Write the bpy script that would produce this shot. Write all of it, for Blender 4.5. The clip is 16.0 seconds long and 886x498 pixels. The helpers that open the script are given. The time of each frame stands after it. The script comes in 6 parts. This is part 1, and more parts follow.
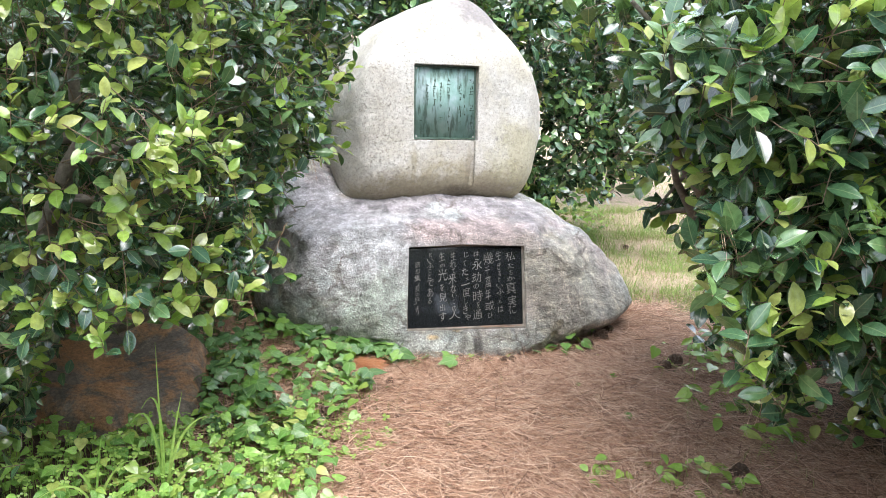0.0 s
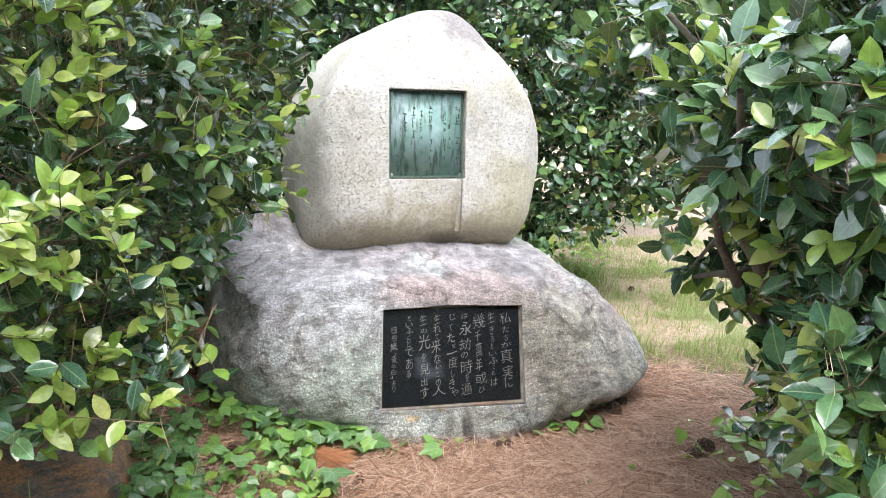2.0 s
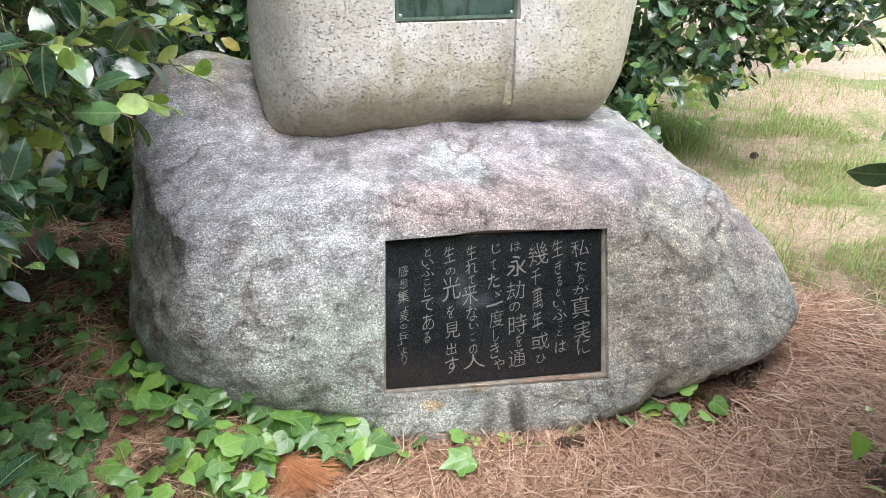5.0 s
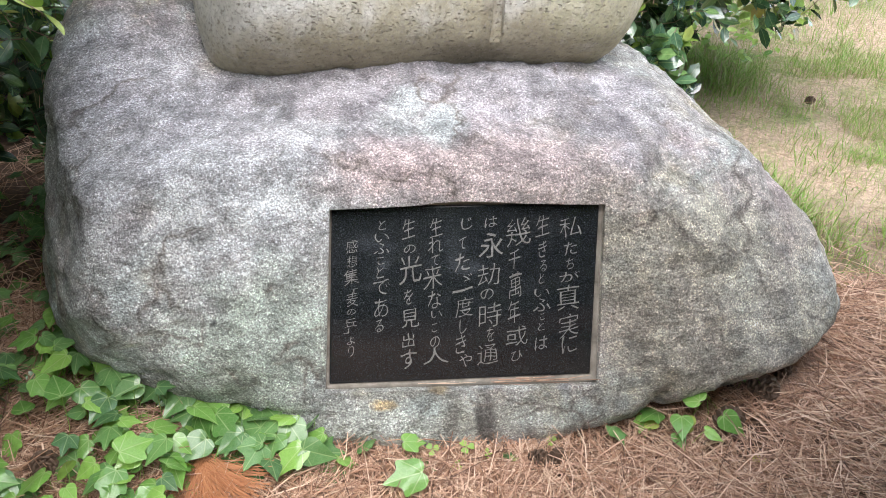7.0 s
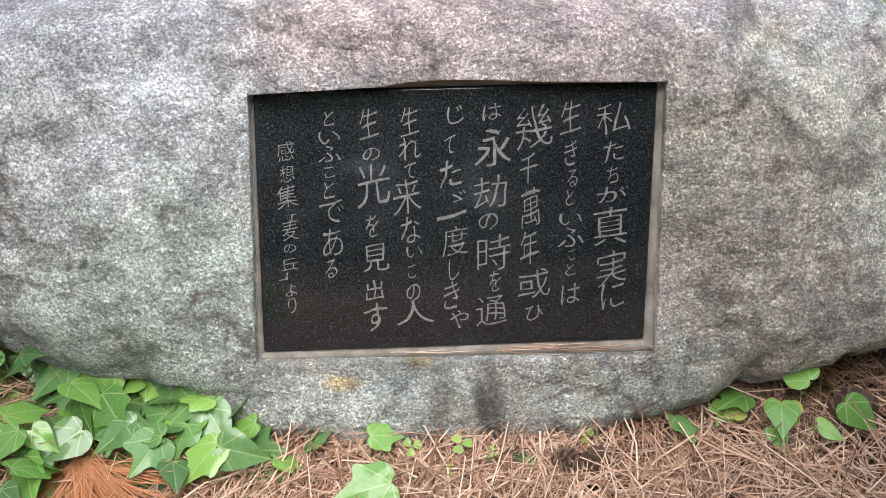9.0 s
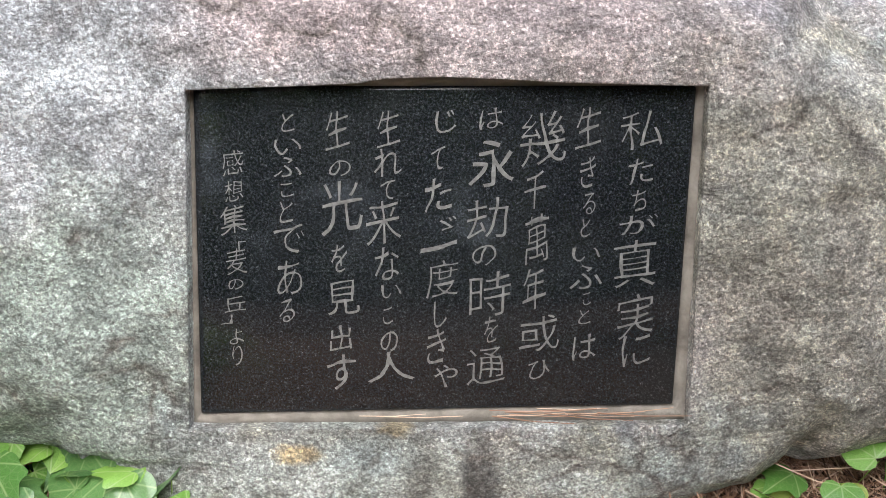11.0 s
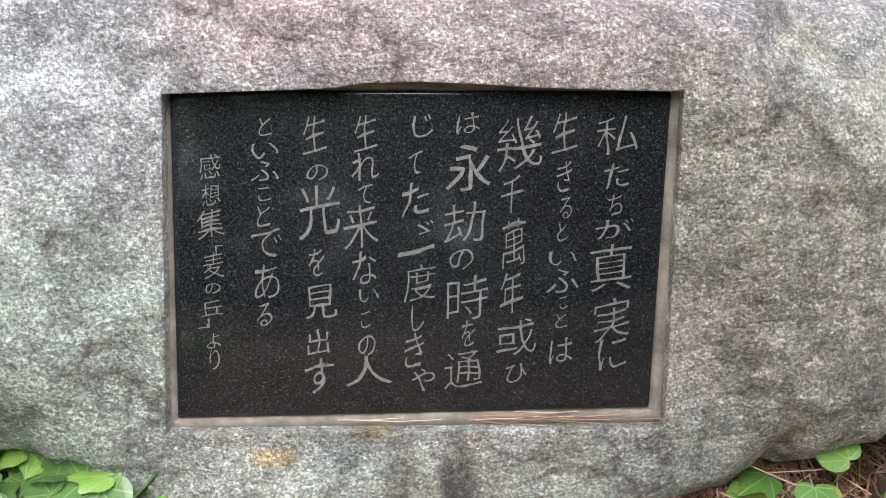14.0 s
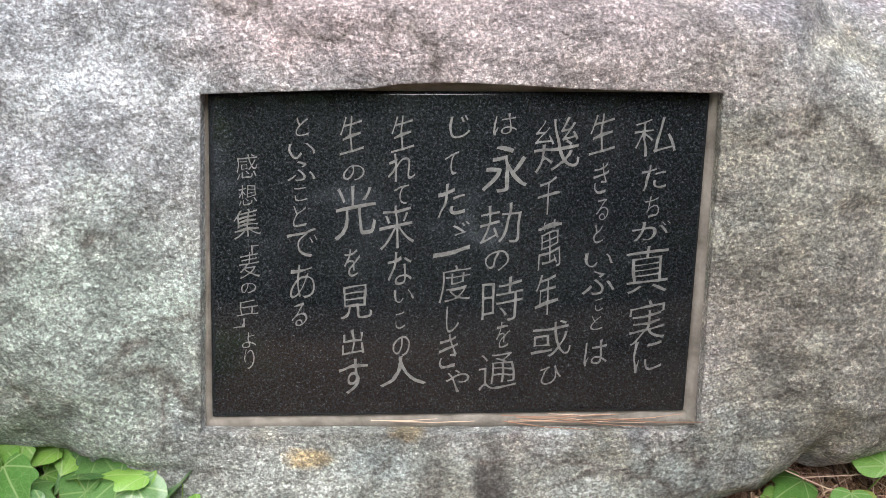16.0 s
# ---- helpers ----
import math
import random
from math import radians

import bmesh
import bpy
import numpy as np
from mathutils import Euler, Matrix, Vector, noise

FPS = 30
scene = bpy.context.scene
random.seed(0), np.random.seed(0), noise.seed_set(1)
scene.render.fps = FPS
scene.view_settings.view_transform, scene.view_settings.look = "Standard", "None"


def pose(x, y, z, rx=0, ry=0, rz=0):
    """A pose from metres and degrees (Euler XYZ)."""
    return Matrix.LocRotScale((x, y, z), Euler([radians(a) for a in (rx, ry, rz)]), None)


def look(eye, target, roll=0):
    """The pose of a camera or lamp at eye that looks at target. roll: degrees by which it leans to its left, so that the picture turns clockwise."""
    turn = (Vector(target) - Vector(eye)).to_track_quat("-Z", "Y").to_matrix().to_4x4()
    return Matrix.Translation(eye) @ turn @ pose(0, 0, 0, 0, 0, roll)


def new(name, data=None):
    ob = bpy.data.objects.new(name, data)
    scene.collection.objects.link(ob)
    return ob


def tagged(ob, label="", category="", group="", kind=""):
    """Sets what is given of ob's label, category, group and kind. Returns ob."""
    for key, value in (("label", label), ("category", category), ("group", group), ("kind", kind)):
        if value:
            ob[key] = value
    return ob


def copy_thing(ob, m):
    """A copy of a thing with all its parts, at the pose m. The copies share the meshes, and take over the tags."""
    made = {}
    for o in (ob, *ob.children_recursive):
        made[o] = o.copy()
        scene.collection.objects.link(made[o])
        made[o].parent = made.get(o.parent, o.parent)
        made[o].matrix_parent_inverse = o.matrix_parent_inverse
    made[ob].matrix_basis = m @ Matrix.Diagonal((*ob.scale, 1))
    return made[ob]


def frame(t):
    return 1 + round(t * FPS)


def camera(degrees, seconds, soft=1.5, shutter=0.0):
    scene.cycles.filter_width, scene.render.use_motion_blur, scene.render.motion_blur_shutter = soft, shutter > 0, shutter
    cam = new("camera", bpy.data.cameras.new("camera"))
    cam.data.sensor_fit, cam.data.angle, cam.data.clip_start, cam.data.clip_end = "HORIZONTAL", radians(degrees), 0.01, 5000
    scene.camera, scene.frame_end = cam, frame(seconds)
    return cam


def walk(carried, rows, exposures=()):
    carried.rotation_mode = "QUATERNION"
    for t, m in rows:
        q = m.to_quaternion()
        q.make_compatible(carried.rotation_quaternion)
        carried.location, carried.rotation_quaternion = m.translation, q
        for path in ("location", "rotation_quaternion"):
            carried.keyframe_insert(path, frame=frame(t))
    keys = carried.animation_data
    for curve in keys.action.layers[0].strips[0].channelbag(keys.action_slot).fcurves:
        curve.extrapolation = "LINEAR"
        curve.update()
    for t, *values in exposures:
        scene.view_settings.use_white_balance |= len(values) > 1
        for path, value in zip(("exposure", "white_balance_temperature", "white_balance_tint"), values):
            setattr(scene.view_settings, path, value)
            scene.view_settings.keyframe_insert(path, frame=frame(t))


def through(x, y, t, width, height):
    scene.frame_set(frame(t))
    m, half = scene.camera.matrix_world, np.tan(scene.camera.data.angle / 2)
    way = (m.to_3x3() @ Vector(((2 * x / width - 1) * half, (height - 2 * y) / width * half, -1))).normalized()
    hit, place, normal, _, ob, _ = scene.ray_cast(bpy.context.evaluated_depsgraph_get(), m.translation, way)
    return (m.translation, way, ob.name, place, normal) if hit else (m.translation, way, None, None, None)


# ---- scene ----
cam = camera(55.5, 16.0, 0.4)
PATH = [
    (0, (-0.947, -3.668, 1.461), (-0.519, -1.777, 0.969), 3.1),
    (0.5, (-0.924, -3.538, 1.448), (-0.457, -1.662, 0.936), 3.5),
    (1, (-0.795, -3.353, 1.464), (-0.357, -1.466, 0.965), 3.9),
    (1.5, (-0.742, -3.204, 1.49), (-0.328, -1.304, 1.022), 3.7),
    (2, (-0.787, -3.008, 1.486), (-0.328, -1.117, 1.024), 3.0),
    (2.5, (-0.787, -2.813, 1.469), (-0.286, -0.945, 0.961), 3.0),
    (3, (-0.662, -2.602, 1.447), (-0.255, -0.736, 0.851), 3.1),
    (3.5, (-0.55, -2.457, 1.435), (-0.254, -0.61, 0.727), 2.2),
    (4, (-0.498, -2.303, 1.42), (-0.189, -0.489, 0.636), 2.0),
    (4.2, (-0.492, -2.196, 1.404), (-0.163, -0.395, 0.599), 2.1),
    (6.3, (-0.278, -1.482, 1.374), (-0.124, 0.246, 0.379), -0.5),
    (6.5, (-0.273, -1.468, 1.378), (-0.095, 0.245, 0.362), 0.5),
    (7, (-0.181, -1.446, 1.329), (-0.027, 0.244, 0.271), 2.2),
    (7.5, (-0.125, -1.436, 1.289), (-0.015, 0.23, 0.187), 1.7),
    (8, (-0.12, -1.44, 1.282), (-0.022, 0.197, 0.138), 0.6),
    (8.5, (-0.056, -1.212, 1.113), (-0.016, 0.416, -0.049), -0.9),
    (9, (-0.019, -1.021, 0.971), (-0.024, 0.625, -0.166), -1.1),
    (9.5, (-0.014, -0.901, 0.875), (-0.018, 0.772, -0.221), -0.5),
    (10, (-0.016, -0.842, 0.84), (-0.003, 0.846, -0.232), 0.1),
    (12.5, (-0.022, -0.83, 0.838), (0.026, 0.872, -0.212), 0.8),
    (13, (-0.018, -0.831, 0.843), (0.036, 0.872, -0.205), 0.9),
    (13.5, (-0.012, -0.834, 0.84), (0.046, 0.872, -0.202), 1.0),
    (14, (-0.011, -0.835, 0.841), (0.057, 0.868, -0.207), 1.3),
    (14.5, (-0.01, -0.835, 0.84), (0.058, 0.867, -0.208), 1.3),
    (15, (-0.017, -0.836, 0.84), (0.053, 0.867, -0.205), 1.3),
    (15.5, (-0.023, -0.833, 0.843), (0.028, 0.868, -0.208), 1.2),
    (16, (-0.036, -0.832, 0.841), (0.001, 0.87, -0.208), 1.1),
]
walk(cam, [(t, look(eye, target, roll)) for t, eye, target, roll in PATH], [(0.0, 0.48), (6.5, 0.45), (9.0, 0.47), (10.0, 0.5), (16.0, 0.5)])

# ---- light ----
SUN_ELEVATION, SUN_AZIMUTH = 67.0, 176.0
world = bpy.data.worlds.new("overcast_sky")
scene.world = world
world.use_nodes = True
wn = world.node_tree.nodes
sky = wn.new("ShaderNodeTexSky")
sky.sky_type = "NISHITA"
sky.sun_disc = False
sky.sun_elevation = radians(SUN_ELEVATION)
sky.sun_rotation = radians(SUN_AZIMUTH)
sky.air_density, sky.dust_density, sky.ozone_density = 1.0, 5.0, 1.0
wash = wn.new("ShaderNodeMixRGB")
wash.inputs[0].default_value = 0.7
wash.inputs[2].default_value = (8.2, 9.2, 10.6, 1)
world.node_tree.links.new(sky.outputs[0], wash.inputs[1])
world.node_tree.links.new(wash.outputs[0], wn["Background"].inputs[0])
wn["Background"].inputs[1].default_value = 0.2
sun = new("sun", bpy.data.lights.new("sun", "SUN"))
sun.data.energy, sun.data.angle, sun.data.color = 3.85, radians(55), (1.0, 0.985, 0.972)
_az = radians(SUN_AZIMUTH)
_way = Vector((math.sin(_az) * math.cos(radians(SUN_ELEVATION)), math.cos(_az) * math.cos(radians(SUN_ELEVATION)), math.sin(radians(SUN_ELEVATION))))
sun.matrix_world = look(_way * 30, (0, 0, 0))


# ---- materials ----
def material(name):
    m = bpy.data.materials.new(name)
    m.use_nodes = True
    return m, m.node_tree.nodes, m.node_tree.links, m.node_tree.nodes["Principled BSDF"]


def ramp(nodes, stops):
    r = nodes.new("ShaderNodeValToRGB")
    e = r.color_ramp.elements
    while len(e) < len(stops):
        e.new(0.5)
    for s, (p, c) in zip(e, stops):
        s.position, s.color = p, (*c, 1) if len(c) == 3 else c
    return r


def grey(v):
    return (v, v, v)


def noise_node(nodes, links, coord, scale, detail=6.0, rough=0.6, distort=0.0):
    n = nodes.new("ShaderNodeTexNoise")
    n.inputs["Scale"].default_value, n.inputs["Detail"].default_value = scale, detail
    n.inputs["Roughness"].default_value, n.inputs["Distortion"].default_value = rough, distort
    links.new(coord, n.inputs["Vector"])
    return n.outputs["Fac"]


def mix(nodes, links, fac, a, b, kind="MIX"):
    m = nodes.new("ShaderNodeMixRGB")
    m.blend_type = kind
    for sock, val in zip(m.inputs, (fac, a, b)):
        if hasattr(val, "links"):
            links.new(val, sock)
        elif isinstance(val, tuple):
            sock.default_value = (*val, 1)
        else:
            sock.default_value = val
    return m.outputs[0]


def rough_bump(nodes, links, bsdf, height, strength, distance):
    b = nodes.new("ShaderNodeBump")
    b.inputs["Strength"].default_value, b.inputs["Distance"].default_value = strength, distance
    links.new(height, b.inputs["Height"])
    links.new(b.outputs[0], bsdf.inputs["Normal"])
    return b


def stretched(nodes, links, scale, turn=(0, 0, 0)):
    tc = nodes.new("ShaderNodeTexCoord")
    mp = nodes.new("ShaderNodeMapping")
    mp.inputs["Scale"].default_value = scale
    mp.inputs["Rotation"].default_value = [radians(a) for a in turn]
    links.new(tc.outputs["Object"], mp.inputs[0])
    return mp.outputs[0]


def spot(n, l, centre, radii, waver=0.5, scale=14.0):
    """A mask that is 1 in the middle of an uneven patch and 0 outside it."""
    tc = n.new("ShaderNodeTexCoord").outputs["Object"]
    sub, div, ln = n.new("ShaderNodeVectorMath"), n.new("ShaderNodeVectorMath"), n.new("ShaderNodeVectorMath")
    sub.operation, div.operation, ln.operation = "SUBTRACT", "DIVIDE", "LENGTH"
    sub.inputs[1].default_value, div.inputs[1].default_value = centre, radii
    l.new(tc, sub.inputs[0])
    l.new(sub.outputs[0], div.inputs[0])
    l.new(div.outputs[0], ln.inputs[0])
    wav = math_node(n, l, "MULTIPLY_ADD", noise_node(n, l, tc, scale, 5, 0.65), 2 * waver, -waver)
    r = n.new("ShaderNodeMapRange")
    r.inputs["From Min"].default_value, r.inputs["From Max"].default_value = 0.55, 1.05
    r.inputs["To Min"].default_value, r.inputs["To Max"].default_value = 1.0, 0.0
    l.new(math_node(n, l, "ADD", ln.outputs["Value"], wav), r.inputs["Value"])
    return r.outputs[0]


def gneiss():
    """Grey crystalline rock with bluish, greenish and rosy blotches and pale grains."""
    m, n, l, b = material("gneiss")
    tc = n.new("ShaderNodeTexCoord").outputs["Object"]
    lean = stretched(n, l, (1.0, 1.0, 1.25), (0, 25, 0))
    base = ramp(n, [(0.3, (0.29, 0.27, 0.25)), (0.47, (0.465, 0.46, 0.45)), (0.66, (0.63, 0.635, 0.64))])
    l.new(noise_node(n, l, lean, 4.5, 9, 0.66, 0.9), base.inputs[0])
    c = base.outputs[0]

    def tint(c, mask, colour, strength):
        return mix(n, l, math_node(n, l, "MULTIPLY", mask, strength), c, colour)

    def blotch(vec, scale, a, z, top, distort=0.6):
        r = ramp(n, [(a, grey(0)), (z, grey(top))])
        l.new(noise_node(n, l, vec, scale, 6, 0.65, distort), r.inputs[0])
        return r.outputs[0]

    c = tint(c, blotch(lean, 2.7, 0.48, 0.66, 1.0), (0.46, 0.34, 0.36), 0.7)
    c = tint(c, blotch(stretched(n, l, (1.3, 1, 1), (0, 40, 30)), 4.6, 0.5, 0.62, 1.0), (0.44, 0.53, 0.53), 0.55)
    c = tint(c, blotch(lean, 6.8, 0.5, 0.66, 1.0), (0.42, 0.37, 0.25), 0.6)
    c = tint(c, blotch(tc, 8.0, 0.6, 0.72, 1.0), (0.36, 0.24, 0.14), 0.55)
    # the rosy crown, the bluish-white side and the olive flank
    c = tint(c, spot(n, l, (-0.12, 0.2, 0.68), (0.85, 0.42, 0.20), 0.8, 5), (0.385, 0.355, 0.40), 0.78)
    c = tint(c, spot(n, l, (-0.52, -0.05, 0.34), (0.42, 0.4, 0.36), 0.8, 6), (0.51, 0.535, 0.55), 0.6)
    c = tint(c, spot(n, l, (-0.42, 0.03, 0.53), (0.26, 0.25, 0.16), 0.8, 7), (0.66, 0.675, 0.72), 0.6)
    c = tint(c, spot(n, l, (-0.08, -0.15, 0.08), (0.55, 0.25, 0.09), 0.7, 9), (0.53, 0.57, 0.53), 0.55)
    c = tint(c, spot(n, l, (0.5, -0.02, 0.33), (0.40, 0.3, 0.30), 0.7, 7), (0.50, 0.465, 0.385), 0.75)
    c = tint(c, spot(n, l, (-0.43, -0.08, 0.27), (0.19, 0.25, 0.17), 0.8, 9), (0.44, 0.52, 0.46), 0.7)
    c = tint(c, spot(n, l, (0.05, 0.06, 0.57), (0.40, 0.14, 0.09), 0.8, 9), (0.52, 0.40, 0.39), 0.6)
    c = tint(c, spot(n, l, (-0.17, -0.14, 0.125), (0.03, 0.1, 0.014), 0.8, 40), (0.55, 0.40, 0.19), 0.7)
    c = tint(c, spot(n, l, (-0.06, -0.14, 0.155), (0.025, 0.1, 0.012), 0.8, 40), (0.55, 0.40, 0.19), 0.6)
    c = tint(c, spot(n, l, (-0.72, 0.2, 0.62), (0.25, 0.35, 0.26), 0.8, 6), (0.50, 0.49, 0.54), 0.7)
    # a pale vein on the crown, dark and pale streaks under the slab, dark spots
    c = tint(c, spot(n, l, (-0.115, 0.20, 0.67), (0.05, 0.06, 0.05), 0.6, 20), (0.56, 0.62, 0.64), 0.6)
    c = tint(c, spot(n, l, (-0.045, 0.135, 0.645), (0.058, 0.075, 0.06), 0.6, 20), (0.58, 0.64, 0.66), 0.7)
    c = tint(c, spot(n, l, (-0.135, 0.14, 0.65), (0.075, 0.06, 0.05), 0.4, 30), (0.54, 0.57, 0.58), 0.6)
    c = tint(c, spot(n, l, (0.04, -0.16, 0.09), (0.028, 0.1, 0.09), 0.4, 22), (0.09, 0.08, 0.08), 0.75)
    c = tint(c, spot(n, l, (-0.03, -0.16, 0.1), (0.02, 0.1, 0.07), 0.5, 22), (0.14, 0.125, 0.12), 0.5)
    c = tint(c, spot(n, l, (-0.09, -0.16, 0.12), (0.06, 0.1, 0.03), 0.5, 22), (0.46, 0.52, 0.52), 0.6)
    for at, r in (((-0.501, -0.112, 0.324), 0.0075), ((-0.301, 0.027, 0.504), 0.006), ((-0.42, 0.06, 0.628), 0.007), ((-0.819, 0.411, 0.595), 0.014), ((-0.60, -0.02, 0.45), 0.006)):
        c = tint(c, spot(n, l, at, (r, r * 3, r), 0.3, 80), (0.05, 0.05, 0.05), 0.9)
    # hairline cracks
    bend = n.new("ShaderNodeVectorMath")
    bend.operation = "MULTIPLY_ADD"
    sway = n.new("ShaderNodeTexNoise")
    sway.inputs["Scale"].default_value, sway.inputs["Detail"].default_value = 5, 5
    l.new(tc, sway.inputs["Vector"])
    l.new(sway.outputs["Color"], bend.inputs[0])
    bend.inputs[1].default_value = (0.35, 0.35, 0.35)
    l.new(tc, bend.inputs[2])
    split = n.new("ShaderNodeTexVoronoi")
    split.feature = "DISTANCE_TO_EDGE"
    split.inputs["Scale"].default_value = 3.2
    l.new(bend.outputs[0], split.inputs["Vector"])
    thin = ramp(n, [(0.0, grey(1)), (0.014, grey(0.6)), (0.04, grey(0))])
    l.new(split.outputs["Distance"], thin.inputs[0])
    crack = mix(n, l, 1.0, thin.outputs[0], blotch(tc, 6.0, 0.45, 0.57, 0.8), "MULTIPLY")
    c = mix(n, l, crack, c, (0.16, 0.13, 0.11))
    # grains of feldspar and mica
    warp = n.new("ShaderNodeVectorMath")
    warp.operation = "MULTIPLY_ADD"
    wn_ = n.new("ShaderNodeTexNoise")
    wn_.inputs["Scale"].default_value, wn_.inputs["Detail"].default_value = 140, 4
    l.new(tc, wn_.inputs["Vector"])
    l.new(wn_.outputs["Color"], warp.inputs[0])
    warp.inputs[1].default_value = (0.006, 0.006, 0.006)
    l.new(tc, warp.inputs[2])

    def grains(scale, stops):
        cell = n.new("ShaderNodeTexVoronoi")
        cell.inputs["Scale"].default_value = scale
        l.new(warp.outputs[0], cell.inputs["Vector"])
        pick = n.new("ShaderNodeSeparateColor")
        l.new(cell.outputs["Color"], pick.inputs[0])
        r = ramp(n, stops)
        l.new(pick.outputs[0], r.inputs[0])
        return r.outputs[0], pick.outputs[1]

    fibre = stretched(n, l, (0.95, 1.0, 1.05), (8, 24, 0))
    broad = ramp(n, [(0.36, grey(0.66)), (0.5, grey(1.0)), (0.64, grey(1.32))])
    l.new(noise_node(n, l, tc, 7.5, 7, 0.72, 0.6), broad.inputs[0])
    bed = ramp(n, [(0.36, grey(0.55)), (0.5, grey(1.0)), (0.62, grey(1.35))])
    l.new(noise_node(n, l, stretched(n, l, (0.85, 0.95, 1.2), (8, 24, 0)), 22, 6, 0.68, 0.3), bed.inputs[0])
    grit = ramp(n, [(0.36, (0.24, 0.215, 0.205)), (0.44, (0.60, 0.57, 0.56)), (0.5, (0.92, 0.91, 0.9)), (0.55, (1.4, 1.4, 1.38)), (0.62, (1.9, 1.9, 1.88))])
    l.new(noise_node(n, l, fibre, 250, 3, 0.7, 0.0), grit.inputs[0])
    sand = ramp(n, [(0.34, grey(0.5)), (0.5, grey(1.0)), (0.66, grey(1.55))])
    l.new(noise_node(n, l, fibre, 480, 2, 0.6, 0.0), sand.inputs[0])
    coarse, _ = grains(290, [(0.0, (0.62, 0.58, 0.57)), (0.5, (0.98, 1.0, 1.0)), (0.86, (1.12, 1.1, 1.08)), (0.93, (1.7, 1.7, 1.68)), (1.0, (1.9, 1.9, 1.88))])
    for mask, f in ((bed.outputs[0], 0.85), (broad.outputs[0], 1.0), (grit.outputs[0], 0.55), (sand.outputs[0], 0.5), (coarse, 0.62)):
        c = mix(n, l, f, c, mask, "MULTIPLY")
    # dark seams between the grains
    seam = ramp(n, [(0.35, grey(0.75)), (0.43, grey(0))])
    l.new(noise_node(n, l, fibre, 110, 7, 0.8, 0.15), seam.inputs[0])
    c = mix(n, l, seam.outputs[0], c, (0.17, 0.145, 0.13))
    l.new(c, b.inputs["Base Color"])
    b.inputs["Roughness"].default_value = 0.5
    b.inputs["Specular IOR Level"].default_value = 0.5
    h = mix(n, l, 0.45, noise_node(n, l, fibre, 70, 6, 0.7, 0.2), noise_node(n, l, stretched(n, l, (0.9, 1.0, 1.15), (8, 24, 0)), 20, 8, 0.68, 0.3))
    rough_bump(n, l, b, h, 1.0, 0.034)
    return m


